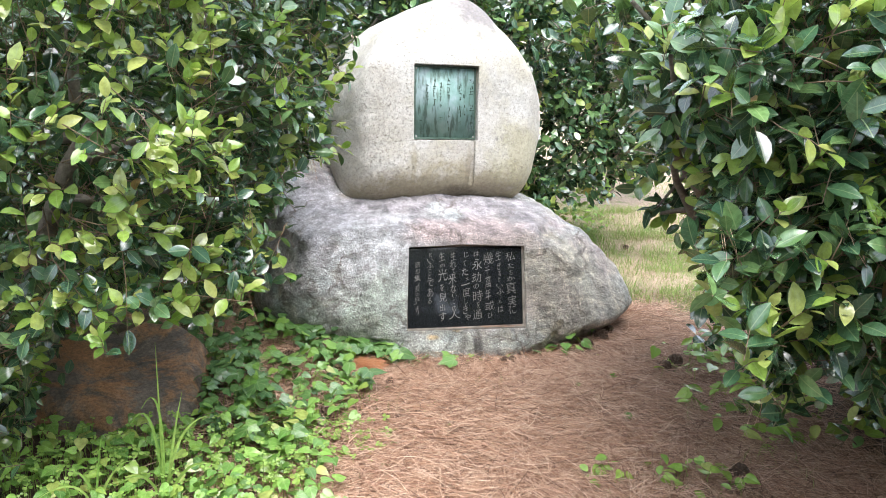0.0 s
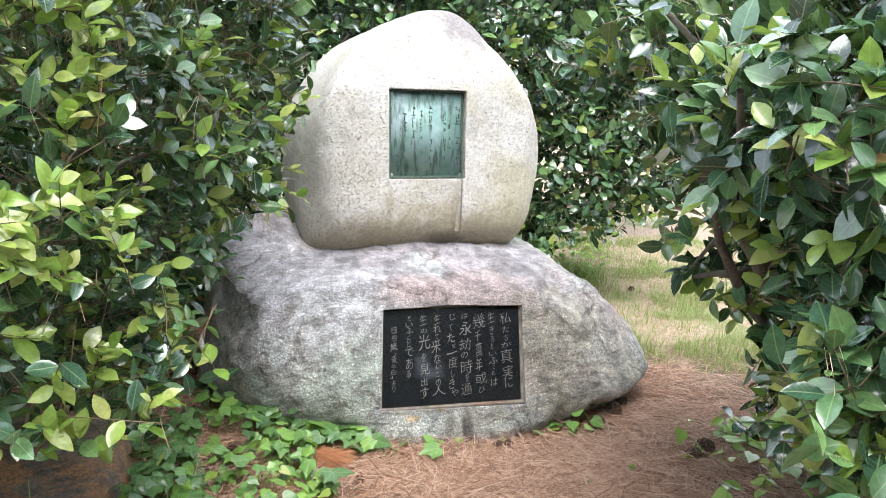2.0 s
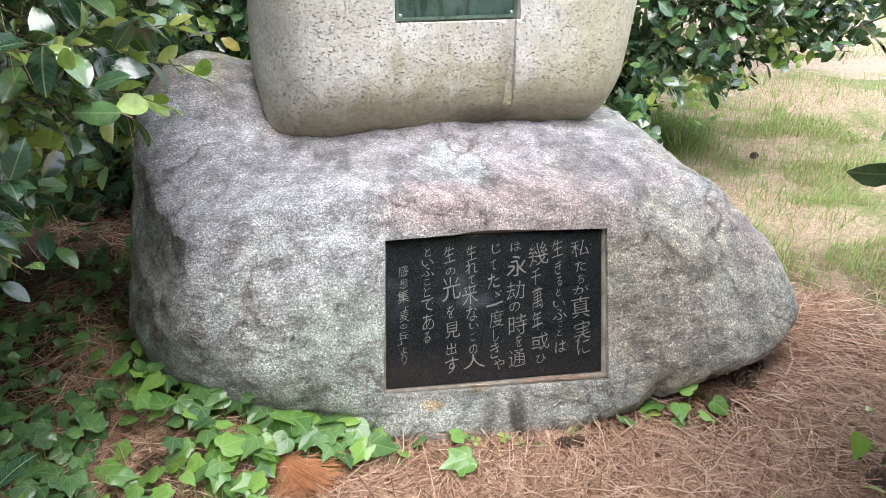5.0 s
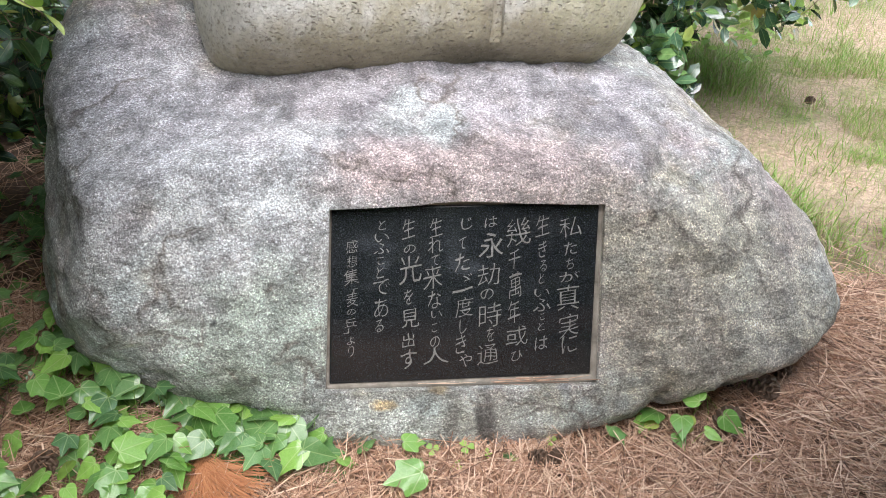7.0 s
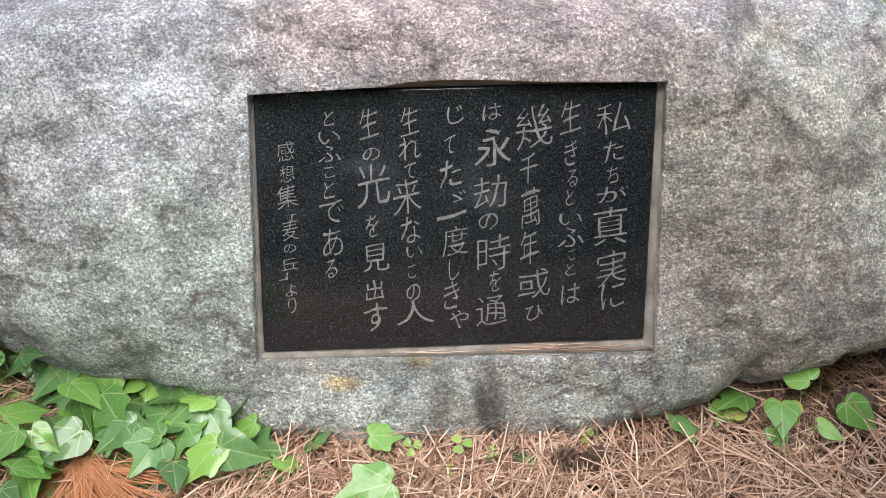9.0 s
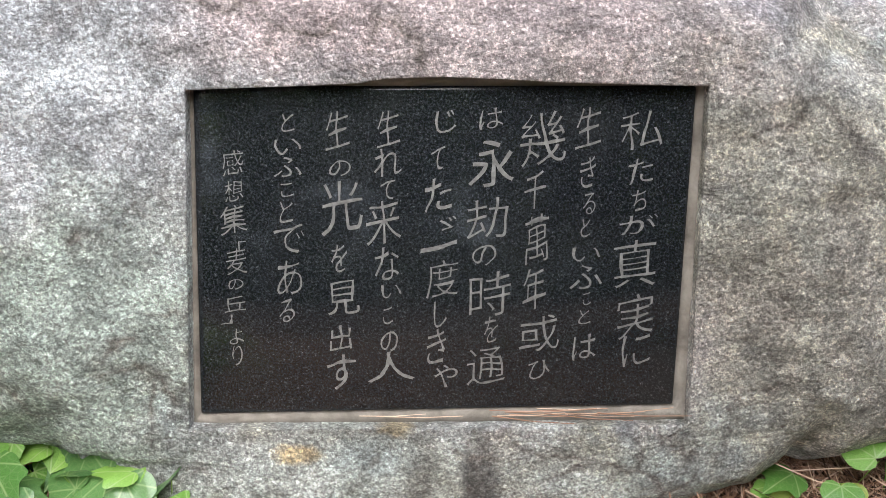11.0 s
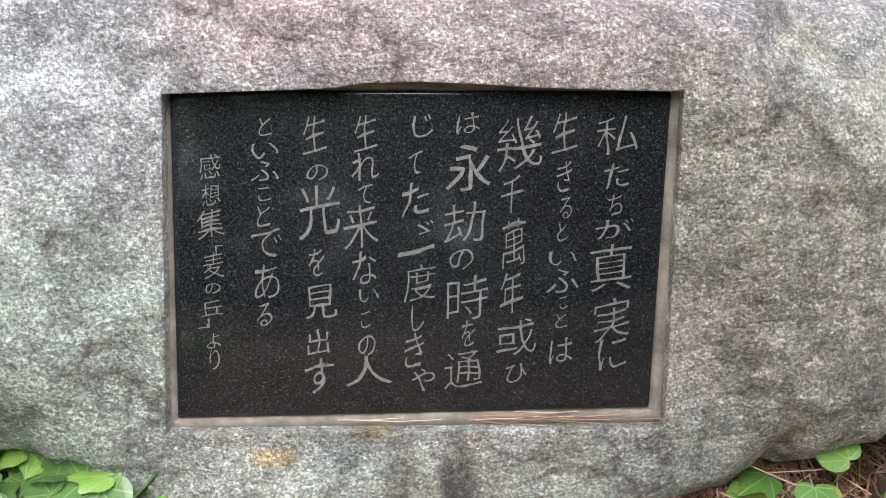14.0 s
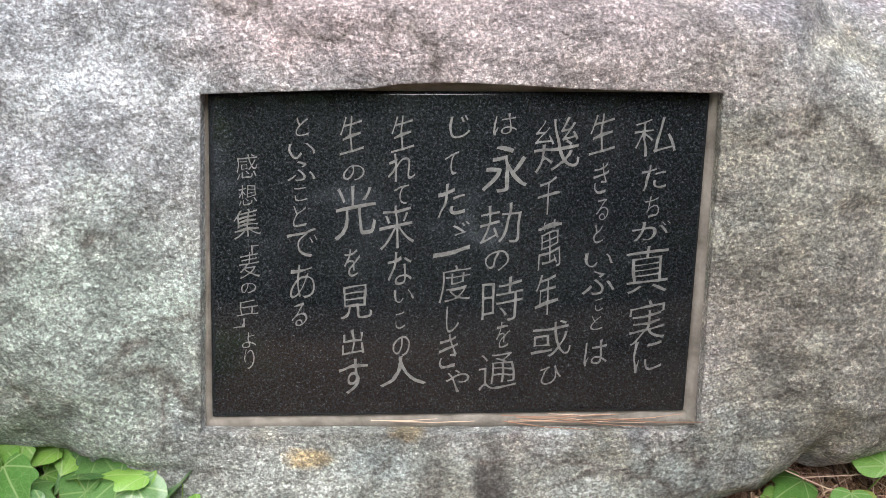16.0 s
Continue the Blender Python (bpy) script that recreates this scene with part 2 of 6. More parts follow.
def pale_granite():
    """Bush-hammered, almost white granite with dark pits and yellow-green lichen low down on one side."""
    m, n, l, b = material("pale_granite")
    tc = n.new("ShaderNodeTexCoord").outputs["Object"]
    base = ramp(n, [(0.3, (0.48, 0.45, 0.405)), (0.5, (0.60, 0.578, 0.545)), (0.7, (0.69, 0.68, 0.662))])
    l.new(noise_node(n, l, tc, 4.0, 7, 0.62, 0.3), base.inputs[0])
    c = base.outputs[0]
    lichen = ramp(n, [(0.5, grey(0)), (0.66, grey(0.5))])
    l.new(noise_node(n, l, tc, 3.4, 6, 0.65, 0.5), lichen.inputs[0])
    c = mix(n, l, lichen.outputs[0], c, (0.50, 0.46, 0.33))

    def tint(c, mask, colour, strength):
        return mix(n, l, math_node(n, l, "MULTIPLY", mask, strength), c, colour)

    # yellow-brown stains and a darker middle near the foot, lichen on one flank, soot on the crown, a drip below the
    # plate
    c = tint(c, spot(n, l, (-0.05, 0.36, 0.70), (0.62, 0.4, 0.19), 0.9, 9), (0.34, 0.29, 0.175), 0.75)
    c = tint(c, spot(n, l, (0.33, 0.42, 0.88), (0.19, 0.3, 0.22), 0.8, 10), (0.44, 0.41, 0.26), 0.65)
    c = tint(c, spot(n, l, (0.14, 0.5, 1.59), (0.19, 0.4, 0.13), 0.8, 14), (0.21, 0.19, 0.20), 0.8)
    c = tint(c, spot(n, l, (-0.08, 0.5, 1.63), (0.22, 0.4, 0.07), 0.9, 16), (0.28, 0.25, 0.25), 0.6)
    c = tint(c, spot(n, l, (0.055, 0.32, 0.83), (0.02, 0.2, 0.13), 0.5, 20), (0.30, 0.26, 0.19), 0.6)
    c = tint(c, spot(n, l, (-0.22, 0.3, 0.85), (0.018, 0.2, 0.11), 0.6, 20), (0.33, 0.29, 0.2), 0.5)
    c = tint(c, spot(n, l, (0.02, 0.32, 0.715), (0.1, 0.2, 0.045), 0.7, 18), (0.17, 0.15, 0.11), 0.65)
    c = tint(c, spot(n, l, (0.199, 0.389, 0.979), (0.014, 0.1, 0.012), 0.2, 60), (0.27, 0.26, 0.25), 0.8)
    speck = ramp(n, [(0.55, grey(0)), (0.64, grey(0.7))])
    l.new(noise_node(n, l, tc, 150, 3, 0.65), speck.inputs[0])
    c = mix(n, l, speck.outputs[0], c, (0.34, 0.31, 0.28))
    clear = ramp(n, [(0.3, grey(0.7)), (0.5, grey(1.0)), (0.7, grey(1.22))])
    l.new(noise_node(n, l, tc, 60, 5, 0.7), clear.inputs[0])
    c = mix(n, l, 0.8, c, clear.outputs[0], "MULTIPLY")
    pits = None
    for size, reach, turn in ((62, 0.27, 12), (105, 0.32, -20)):
        vor = n.new("ShaderNodeTexVoronoi")
        vor.inputs["Scale"].default_value = size
        bent = n.new("ShaderNodeVectorMath")
        bent.operation = "MULTIPLY_ADD"
        wisp = n.new("ShaderNodeTexNoise")
        wisp.inputs["Scale"].default_value, wisp.inputs["Detail"].default_value = size * 1.3, 3
        l.new(tc, wisp.inputs["Vector"])
        l.new(wisp.outputs["Color"], bent.inputs[0])
        bent.inputs[1].default_value = (0.014, 0.014, 0.014)
        l.new(stretched(n, l, (0.85, 1, 1.35), (0, turn, 0)), bent.inputs[2])
        l.new(bent.outputs[0], vor.inputs["Vector"])
        gate = ramp(n, [(0.45, grey(0)), (0.55, grey(1))])
        l.new(noise_node(n, l, tc, size * 0.5, 3, 0.6), gate.inputs[0])
        pit = ramp(n, [(reach * 0.45, grey(1)), (reach, grey(0))])
        l.new(vor.outputs["Distance"], pit.inputs[0])
        one = mix(n, l, 1.0, pit.outputs[0], gate.outputs[0], "MULTIPLY")
        pits = one if pits is None else mix(n, l, 1.0, pits, one, "LIGHTEN")
    c = mix(n, l, math_node(n, l, "MULTIPLY", pits, 0.7), c, (0.33, 0.29, 0.235))
    l.new(c, b.inputs["Base Color"])
    b.inputs["Roughness"].default_value = 0.85
    b.inputs["Specular IOR Level"].default_value = 0.25
    inv = n.new("ShaderNodeInvert")
    l.new(pits, inv.inputs[1])
    h = mix(n, l, 0.45, inv.outputs[0], noise_node(n, l, tc, 95, 5, 0.75))
    rough_bump(n, l, b, h, 1.0, 0.009)
    return m


def black_granite():
    m, n, l, b = material("polished_black_granite")
    tc = n.new("ShaderNodeTexCoord").outputs["Object"]
    fleck = ramp(n, [(0.46, (0.008, 0.0095, 0.0115)), (0.58, (0.02, 0.0225, 0.026)), (0.66, (0.06, 0.065, 0.07)), (0.74, (0.16, 0.17, 0.18))])
    l.new(noise_node(n, l, tc, 420, 3, 0.75), fleck.inputs[0])
    dust = ramp(n, [(0.42, grey(0)), (0.75, grey(0.08))])
    l.new(noise_node(n, l, tc, 6, 5, 0.6), dust.inputs[0])
    l.new(mix(n, l, dust.outputs[0], fleck.outputs[0], (0.12, 0.12, 0.11)), b.inputs["Base Color"])
    r = ramp(n, [(0.4, grey(0.05)), (0.75, grey(0.14))])
    l.new(noise_node(n, l, tc, 14, 5, 0.6), r.inputs[0])
    l.new(r.outputs[0], b.inputs["Roughness"])
    b.inputs["Specular IOR Level"].default_value = 0.5
    rough_bump(n, l, b, noise_node(n, l, tc, 240, 3, 0.6), 0.05, 0.001)
    return m


def plain(name, dark, light, scale, rough=0.8, bump=0.5, depth=0.003, metal=0.0, detail=6):
    m, n, l, b = material(name)
    tc = n.new("ShaderNodeTexCoord").outputs["Object"]
    r = ramp(n, [(0.3, dark), (0.7, light)])
    l.new(noise_node(n, l, tc, scale, detail, 0.65, 0.3), r.inputs[0])
    l.new(r.outputs[0], b.inputs["Base Color"])
    b.inputs["Roughness"].default_value, b.inputs["Metallic"].default_value = rough, metal
    rough_bump(n, l, b, noise_node(n, l, tc, scale * 6, 4, 0.7), bump, depth)
    return m


def rusty_stone():
    """Grey-brown stone with rust-coloured blotches and pale specks."""
    m, n, l, b = material("brown_stone")
    tc = n.new("ShaderNodeTexCoord").outputs["Object"]
    base = ramp(n, [(0.36, (0.11, 0.092, 0.08)), (0.52, (0.20, 0.16, 0.13)), (0.66, (0.30, 0.25, 0.20))])
    l.new(noise_node(n, l, tc, 9, 9, 0.7, 0.8), base.inputs[0])
    rust = ramp(n, [(0.46, grey(0)), (0.56, grey(0.75)), (0.7, grey(0.95))])
    l.new(noise_node(n, l, stretched(n, l, (1, 1, 1.6)), 4.2, 8, 0.7, 0.7), rust.inputs[0])
    c = mix(n, l, rust.outputs[0], base.outputs[0], (0.50, 0.25, 0.11))
    fine = ramp(n, [(0.34, grey(0.5)), (0.5, grey(1.0)), (0.66, grey(1.5))])
    l.new(noise_node(n, l, tc, 90, 6, 0.75), fine.inputs[0])
    l.new(mix(n, l, 0.8, c, fine.outputs[0], "MULTIPLY"), b.inputs["Base Color"])
    b.inputs["Roughness"].default_value = 0.62
    rough_bump(n, l, b, noise_node(n, l, tc, 14, 9, 0.7, 0.5), 1.0, 0.025)
    return m


def bronze():
    """Verdigris over brown bronze, with streaks that run downwards."""
    m, n, l, b = material("verdigris_bronze")
    tc = n.new("ShaderNodeTexCoord").outputs["Object"]
    streak = stretched(n, l, (1.0, 1.0, 0.16))
    green = ramp(n, [(0.3, (0.13, 0.25, 0.21)), (0.48, (0.23, 0.37, 0.345)), (0.64, (0.36, 0.46, 0.50))])
    l.new(noise_node(n, l, tc, 7, 6, 0.6, 0.4), green.inputs[0])
    run = ramp(n, [(0.5, grey(0)), (0.64, grey(0.75))])
    l.new(noise_node(n, l, streak, 55, 5, 0.6), run.inputs[0])
    c = mix(n, l, run.outputs[0], green.outputs[0], (0.05, 0.085, 0.06))
    l.new(c, b.inputs["Base Color"])
    b.inputs["Roughness"].default_value, b.inputs["Metallic"].default_value = 0.5, 0.1
    rough_bump(n, l, b, noise_node(n, l, tc, 90, 5, 0.7), 0.35, 0.002)
    return m


def math_node(n, l, kind, *vals):
    m = n.new("ShaderNodeMath")
    m.operation = kind
    for sock, v in zip(m.inputs, vals):
        if hasattr(v, "links"):
            l.new(v, sock)
        else:
            sock.default_value = v
    return m.outputs[0]


def veins(n, l, ribs, slant):
    """A mask of the midrib and the side ribs from the leaf's own flat coordinates."""
    sep = n.new("ShaderNodeSeparateXYZ")
    l.new(n.new("ShaderNodeUVMap").outputs[0], sep.inputs[0])
    side = math_node(n, l, "ABSOLUTE", sep.outputs[0])
    mid = n.new("ShaderNodeMapRange")
    mid.inputs["From Min"].default_value, mid.inputs["From Max"].default_value = 0.008, 0.022
    mid.inputs["To Min"].default_value, mid.inputs["To Max"].default_value = 1.0, 0.0
    l.new(side, mid.inputs["Value"])
    run = math_node(n, l, "MULTIPLY_ADD", side, -slant, sep.outputs[1])
    wave = math_node(n, l, "FRACT", math_node(n, l, "MULTIPLY", run, ribs))
    thin = n.new("ShaderNodeMapRange")
    thin.inputs["From Min"].default_value, thin.inputs["From Max"].default_value = 0.0, 0.14
    thin.inputs["To Min"].default_value, thin.inputs["To Max"].default_value = 0.45, 0.0
    l.new(wave, thin.inputs["Value"])
    return math_node(n, l, "MAXIMUM", mid.outputs[0], thin.outputs[0])


def star_veins(n, l, step):
    """A mask of veins that spread like a hand from the foot of the leaf."""
    sep = n.new("ShaderNodeSeparateXYZ")
    l.new(n.new("ShaderNodeUVMap").outputs[0], sep.inputs[0])
    y = math_node(n, l, "ADD", sep.outputs[1], -0.06)
    turn = math_node(n, l, "DIVIDE", math_node(n, l, "ARCTAN2", sep.outputs[0], y), step)
    off = math_node(n, l, "ABSOLUTE", math_node(n, l, "SUBTRACT", turn, math_node(n, l, "ROUND", turn)))
    far = math_node(n, l, "SQRT", math_node(n, l, "ADD", math_node(n, l, "MULTIPLY", sep.outputs[0], sep.outputs[0]), math_node(n, l, "MULTIPLY", y, y)))
    r = n.new("ShaderNodeMapRange")
    r.inputs["From Min"].default_value, r.inputs["From Max"].default_value = 0.006, 0.02
    r.inputs["To Min"].default_value, r.inputs["To Max"].default_value = 1.0, 0.0
    l.new(math_node(n, l, "MULTIPLY", math_node(n, l, "MULTIPLY", off, far), step), r.inputs["Value"])
    net = n.new("ShaderNodeTexVoronoi")
    net.feature = "DISTANCE_TO_EDGE"
    net.inputs["Scale"].default_value = 9
    l.new(n.new("ShaderNodeUVMap").outputs[0], net.inputs["Vector"])
    fine = ramp(n, [(0.0, grey(0.35)), (0.06, grey(0))])
    l.new(net.outputs["Distance"], fine.inputs[0])
    return math_node(n, l, "MAXIMUM", r.outputs[0], fine.outputs[0])


def leaf_material(name, tones, rough, shine=0.5, through=0.18, rib=0.3, ribs=7.0, slant=0.8):
    """Leaf skin: one tone per leaf, paler veins, and some light coming through."""
    m, n, l, b = material(name)
    info, geo = n.new("ShaderNodeObjectInfo"), n.new("ShaderNodeNewGeometry")
    add = n.new("ShaderNodeMath")
    add.operation = "ADD"
    l.new(info.outputs["Random"], add.inputs[0])
    l.new(geo.outputs["Random Per Island"], add.inputs[1])
    frac = n.new("ShaderNodeMath")
    frac.operation = "FRACT"
    l.new(add.outputs[0], frac.inputs[0])
    steps = len(tones)
    r = ramp(n, [(i / max(steps - 1, 1), t) for i, t in enumerate(tones)])
    l.new(frac.outputs[0], r.inputs[0])
    tc = n.new("ShaderNodeTexCoord").outputs["Object"]
    blot = ramp(n, [(0.35, grey(0.72)), (0.65, grey(1.12))])
    l.new(noise_node(n, l, tc, 60, 4, 0.6), blot.inputs[0])
    c = mix(n, l, 1.0, r.outputs[0], blot.outputs[0], "MULTIPLY")
    vein = veins(n, l, ribs, slant) if ribs > 0 else star_veins(n, l, slant)
    c = mix(n, l, math_node(n, l, "MULTIPLY", vein, rib), c, (0.45, 0.55, 0.25))
    l.new(c, b.inputs["Base Color"])
    b.inputs["Roughness"].default_value, b.inputs["Specular IOR Level"].default_value = rough, shine
    rough_bump(n, l, b, mix(n, l, 0.35, noise_node(n, l, tc, 90, 3, 0.6), vein), 0.25, 0.002)
    b.inputs["Coat Weight"].default_value, b.inputs["Coat Roughness"].default_value = min(1.0, shine * 2.0), 0.09
    tr = n.new("ShaderNodeBsdfTranslucent")
    l.new(mix(n, l, 0.5, c, (0.35, 0.5, 0.06)), tr.inputs[0])
    ms = n.new("ShaderNodeMixShader")
    ms.inputs[0].default_value = through
    l.new(b.outputs[0], ms.inputs[1])
    l.new(tr.outputs[0], ms.inputs[2])
    l.new(ms.outputs[0], n["Material Output"].inputs[0])
    return m


def ground_material():
    """Brown litter round the stones, thin yellowish grass further off."""
    m, n, l, b = material("litter_and_lawn")
    tc = n.new("ShaderNodeTexCoord").outputs["Object"]
    soil = ramp(n, [(0.3, (0.05, 0.031, 0.021)), (0.52, (0.125, 0.078, 0.054)), (0.72, (0.26, 0.17, 0.12))])
    l.new(noise_node(n, l, tc, 38, 8, 0.75, 1.2), soil.inputs[0])
    lawn = ramp(n, [(0.33, (0.17, 0.23, 0.08)), (0.42, (0.29, 0.29, 0.14)), (0.48, (0.50, 0.38, 0.28)), (0.72, (0.58, 0.42, 0.33))])
    l.new(noise_node(n, l, tc, 1.6, 8, 0.7, 0.4), lawn.inputs[0])
    fine = ramp(n, [(0.34, grey(0.4)), (0.5, grey(0.95)), (0.66, grey(1.45))])
    l.new(noise_node(n, l, tc, 60, 7, 0.8), fine.inputs[0])
    lawn_c = mix(n, l, 1.0, lawn.outputs[0], fine.outputs[0], "MULTIPLY")
    # grass begins beyond a wavering line behind and beside the stone
    sep = n.new("ShaderNodeSeparateXYZ")
    l.new(tc, sep.inputs[0])
    s = n.new("ShaderNodeMath")
    s.operation = "MULTIPLY_ADD"
    s.inputs[1].default_value = 0.55
    l.new(sep.outputs[0], s.inputs[0])
    l.new(sep.outputs[1], s.inputs[2])
    wav = n.new("ShaderNodeMath")
    wav.operation = "MULTIPLY_ADD"
    wav.inputs[1].default_value = 2.4
    l.new(noise_node(n, l, tc, 1.3, 5, 0.6), wav.inputs[0])
    l.new(s.outputs[0], wav.inputs[2])
    line = n.new("ShaderNodeMapRange")
    line.inputs["From Min"].default_value, line.inputs["From Max"].default_value = 1.9, 2.8
    l.new(wav.outputs[0], line.inputs["Value"])
    tone = ramp(n, [(0.35, grey(0.7)), (0.65, grey(1.2))])
    l.new(noise_node(n, l, tc, 1.7, 6, 0.65), tone.inputs[0])
    soil_c = mix(n, l, 1.0, soil.outputs[0], tone.outputs[0], "MULTIPLY")
    l.new(mix(n, l, line.outputs[0], soil_c, lawn_c), b.inputs["Base Color"])
    b.inputs["Roughness"].default_value = 0.95
    rough_bump(n, l, b, noise_node(n, l, tc, 70, 6, 0.8), 0.9, 0.012)
    return m


def needle_material(name, tones):
    m, n, l, b = material(name)
    geo = n.new("ShaderNodeNewGeometry")
    r = ramp(n, [(i / (len(tones) - 1), t) for i, t in enumerate(tones)])
    l.new(geo.outputs["Random Per Island"], r.inputs[0])
    l.new(r.outputs[0], b.inputs["Base Color"])
    b.inputs["Roughness"].default_value = 0.55
    return m


GNEISS, GRANITE, BLACK, BRONZE = gneiss(), pale_granite(), black_granite(), bronze()
MORTAR = plain("mortar", (0.14, 0.12, 0.10), (0.36, 0.32, 0.275), 24, 0.9, 0.7, 0.003)
CARVED = plain("carved_grey", (0.095, 0.09, 0.087), (0.275, 0.268, 0.258), 5, 0.8, 0.4, 0.001)
VERDIGRIS = plain("dark_patina", (0.04, 0.065, 0.05), (0.12, 0.19, 0.15), 60, 0.6, 0.3, 0.001, 0.2)
STEEL = plain("dull_steel", (0.35, 0.36, 0.35), (0.5, 0.52, 0.5), 80, 0.4, 0.2, 0.001, 0.7)
BROWN_STONE = rusty_stone()
BARK = plain("bark", (0.10, 0.085, 0.07), (0.26, 0.23, 0.19), 40, 0.85, 0.8, 0.004)
TWIG = plain("twig", (0.13, 0.075, 0.045), (0.27, 0.2, 0.13), 60, 0.7, 0.4, 0.002)
CONE = plain("cone_scales", (0.035, 0.02, 0.013), (0.22, 0.14, 0.095), 150, 0.75, 0.5, 0.002)
OLD_LEAF = leaf_material("camellia_leaf", [(0.012, 0.038, 0.024), (0.035, 0.095, 0.055), (0.075, 0.175, 0.085), (0.18, 0.32, 0.11), (0.05, 0.125, 0.075)], 0.21, 0.8, 0.08)
YOUNG_LEAF = leaf_material("young_camellia_leaf", [(0.22, 0.39, 0.07), (0.36, 0.54, 0.11), (0.58, 0.62, 0.20), (0.31, 0.48, 0.09)], 0.26, 0.6, 0.3)
YELLOW_LEAF = leaf_material("yellowed_leaf", [(0.50, 0.42, 0.08), (0.40, 0.24, 0.09), (0.24, 0.12, 0.06), (0.48, 0.46, 0.14)], 0.45, 0.4, 0.25)
IVY_LEAF = leaf_material("ivy_leaf", [(0.08, 0.21, 0.045), (0.17, 0.37, 0.07), (0.29, 0.52, 0.10), (0.13, 0.30, 0.06)], 0.42, 0.35, 0.2, 0.5, 0, 0.8)
# ivy again with shade put into its tones; also mixed into the open patches
DARK_IVY = leaf_material("shade_toned_ivy_leaf", [(0.05, 0.135, 0.05), (0.10, 0.225, 0.07), (0.15, 0.31, 0.09)], 0.42, 0.35, 0.15, 0.4, 0, 0.8)
CLOVER_LEAF = leaf_material("clover_leaf", [(0.24, 0.42, 0.09), (0.36, 0.55, 0.13), (0.44, 0.62, 0.17)], 0.55, 0.3, 0.3, 0.0)
GRASS = leaf_material("grass_blade", [(0.15, 0.29, 0.06), (0.24, 0.42, 0.09), (0.36, 0.50, 0.15), (0.38, 0.38, 0.19)], 0.55, 0.3, 0.3, 0.0)
DRY_GRASS = leaf_material("dry_grass_blade", [(0.48, 0.35, 0.24), (0.58, 0.45, 0.33), (0.36, 0.36, 0.17)], 0.6, 0.3, 0.3, 0.0)
NEEDLE = needle_material("dead_pine_needle", [(0.09, 0.045, 0.029), (0.35, 0.185, 0.112), (0.51, 0.305, 0.20), (0.77, 0.56, 0.42), (0.51, 0.305, 0.21), (0.19, 0.092, 0.058)])
RED_NEEDLE = needle_material("fresh_dead_needle", [(0.42, 0.17, 0.08), (0.55, 0.26, 0.13), (0.5, 0.22, 0.1)])
GROUND = ground_material()


# ---- mesh helpers ----
def finish(mesh, mats, smooth=True):
    for mt in (mats if isinstance(mats, (list, tuple)) else [mats]):
        mesh.materials.append(mt)
    if smooth:
        mesh.polygons.foreach_set("use_smooth", [True] * len(mesh.polygons))
    mesh.update()
    return mesh


def flat_map(me, flat):
    """Gives each corner its place in the leaf's own flat coordinates (n, 2)."""
    loops = np.empty(len(me.loops), np.int32)
    me.loops.foreach_get("vertex_index", loops)
    me.uv_layers.new(name="UVMap").data.foreach_set("uv", np.asarray(flat, np.float32)[loops].ravel())


def mesh_of(name, verts, faces, mats, smooth=True, flat=None):
    me = bpy.data.meshes.new(name)
    me.from_pydata([tuple(v) for v in verts], [], [tuple(int(i) for i in f) for f in faces])
    if flat is not None:
        flat_map(me, flat)
    return finish(me, mats, smooth)


def part(name, bm, mat, parent, label="", smooth=True):
    me = bpy.data.meshes.new(name)
    bm.to_mesh(me)
    bm.free()
    finish(me, mat, smooth)
    ob = new(name, me)
    ob.parent = parent
    return tagged(ob, label)


def child(name, me, parent, m=None, label=""):
    ob = new(name, me)
    ob.parent = parent
    if m is not None:
        ob.matrix_local = m
    return tagged(ob, label)


def empty(name, at=(0, 0, 0)):
    ob = new(name)
    ob.location = at
    ob.empty_display_size = 0.05
    return ob


def hash3(i, j, k, seed):
    h = (i * 374761393 + j * 668265263 + k * 2147483647 + seed * 1274126177) & 0xFFFFFFFF
    h = ((h ^ (h >> 13)) * 1274126177) & 0xFFFFFFFF
    return ((h ^ (h >> 16)) & 0xFFFF) / 65535.0


def wobble(p, scale, seed=0, octaves=1, fall=0.5):
    """Smooth noise from -1 to 1 at the points p (n, 3)."""
    total, amp = np.zeros(len(p)), 1.0
    for o in range(octaves):
        q = np.asarray(p, float) * scale * 2 ** o + 100.0 + 17.3 * o
        c = np.floor(q).astype(np.int64)
        f = q - c
        f = f * f * (3 - 2 * f)
        v = np.zeros(len(q))
        for dx in (0, 1):
            for dy in (0, 1):
                for dz in (0, 1):
                    wgt = (f[:, 0] if dx else 1 - f[:, 0]) * (f[:, 1] if dy else 1 - f[:, 1]) * (f[:, 2] if dz else 1 - f[:, 2])
                    v += wgt * hash3(c[:, 0] + dx, c[:, 1] + dy, c[:, 2] + dz, seed + o)
        total += amp * (2 * v - 1)
        amp *= fall
    return total


def merged(template, faces, mats, scales=None):
    """Vertices and faces of many copies of a template (k, 3) under the matrices mats (n, 3, 4)."""
    mats = np.asarray(mats)
    v = np.einsum("nij,kj->nki", mats[:, :, :3], template) + mats[:, None, :, 3]
    f = np.asarray(faces)[None] + (np.arange(len(mats)) * len(template))[:, None, None]
    return v.reshape(-1, 3), f.reshape(-1, np.asarray(faces).shape[1])


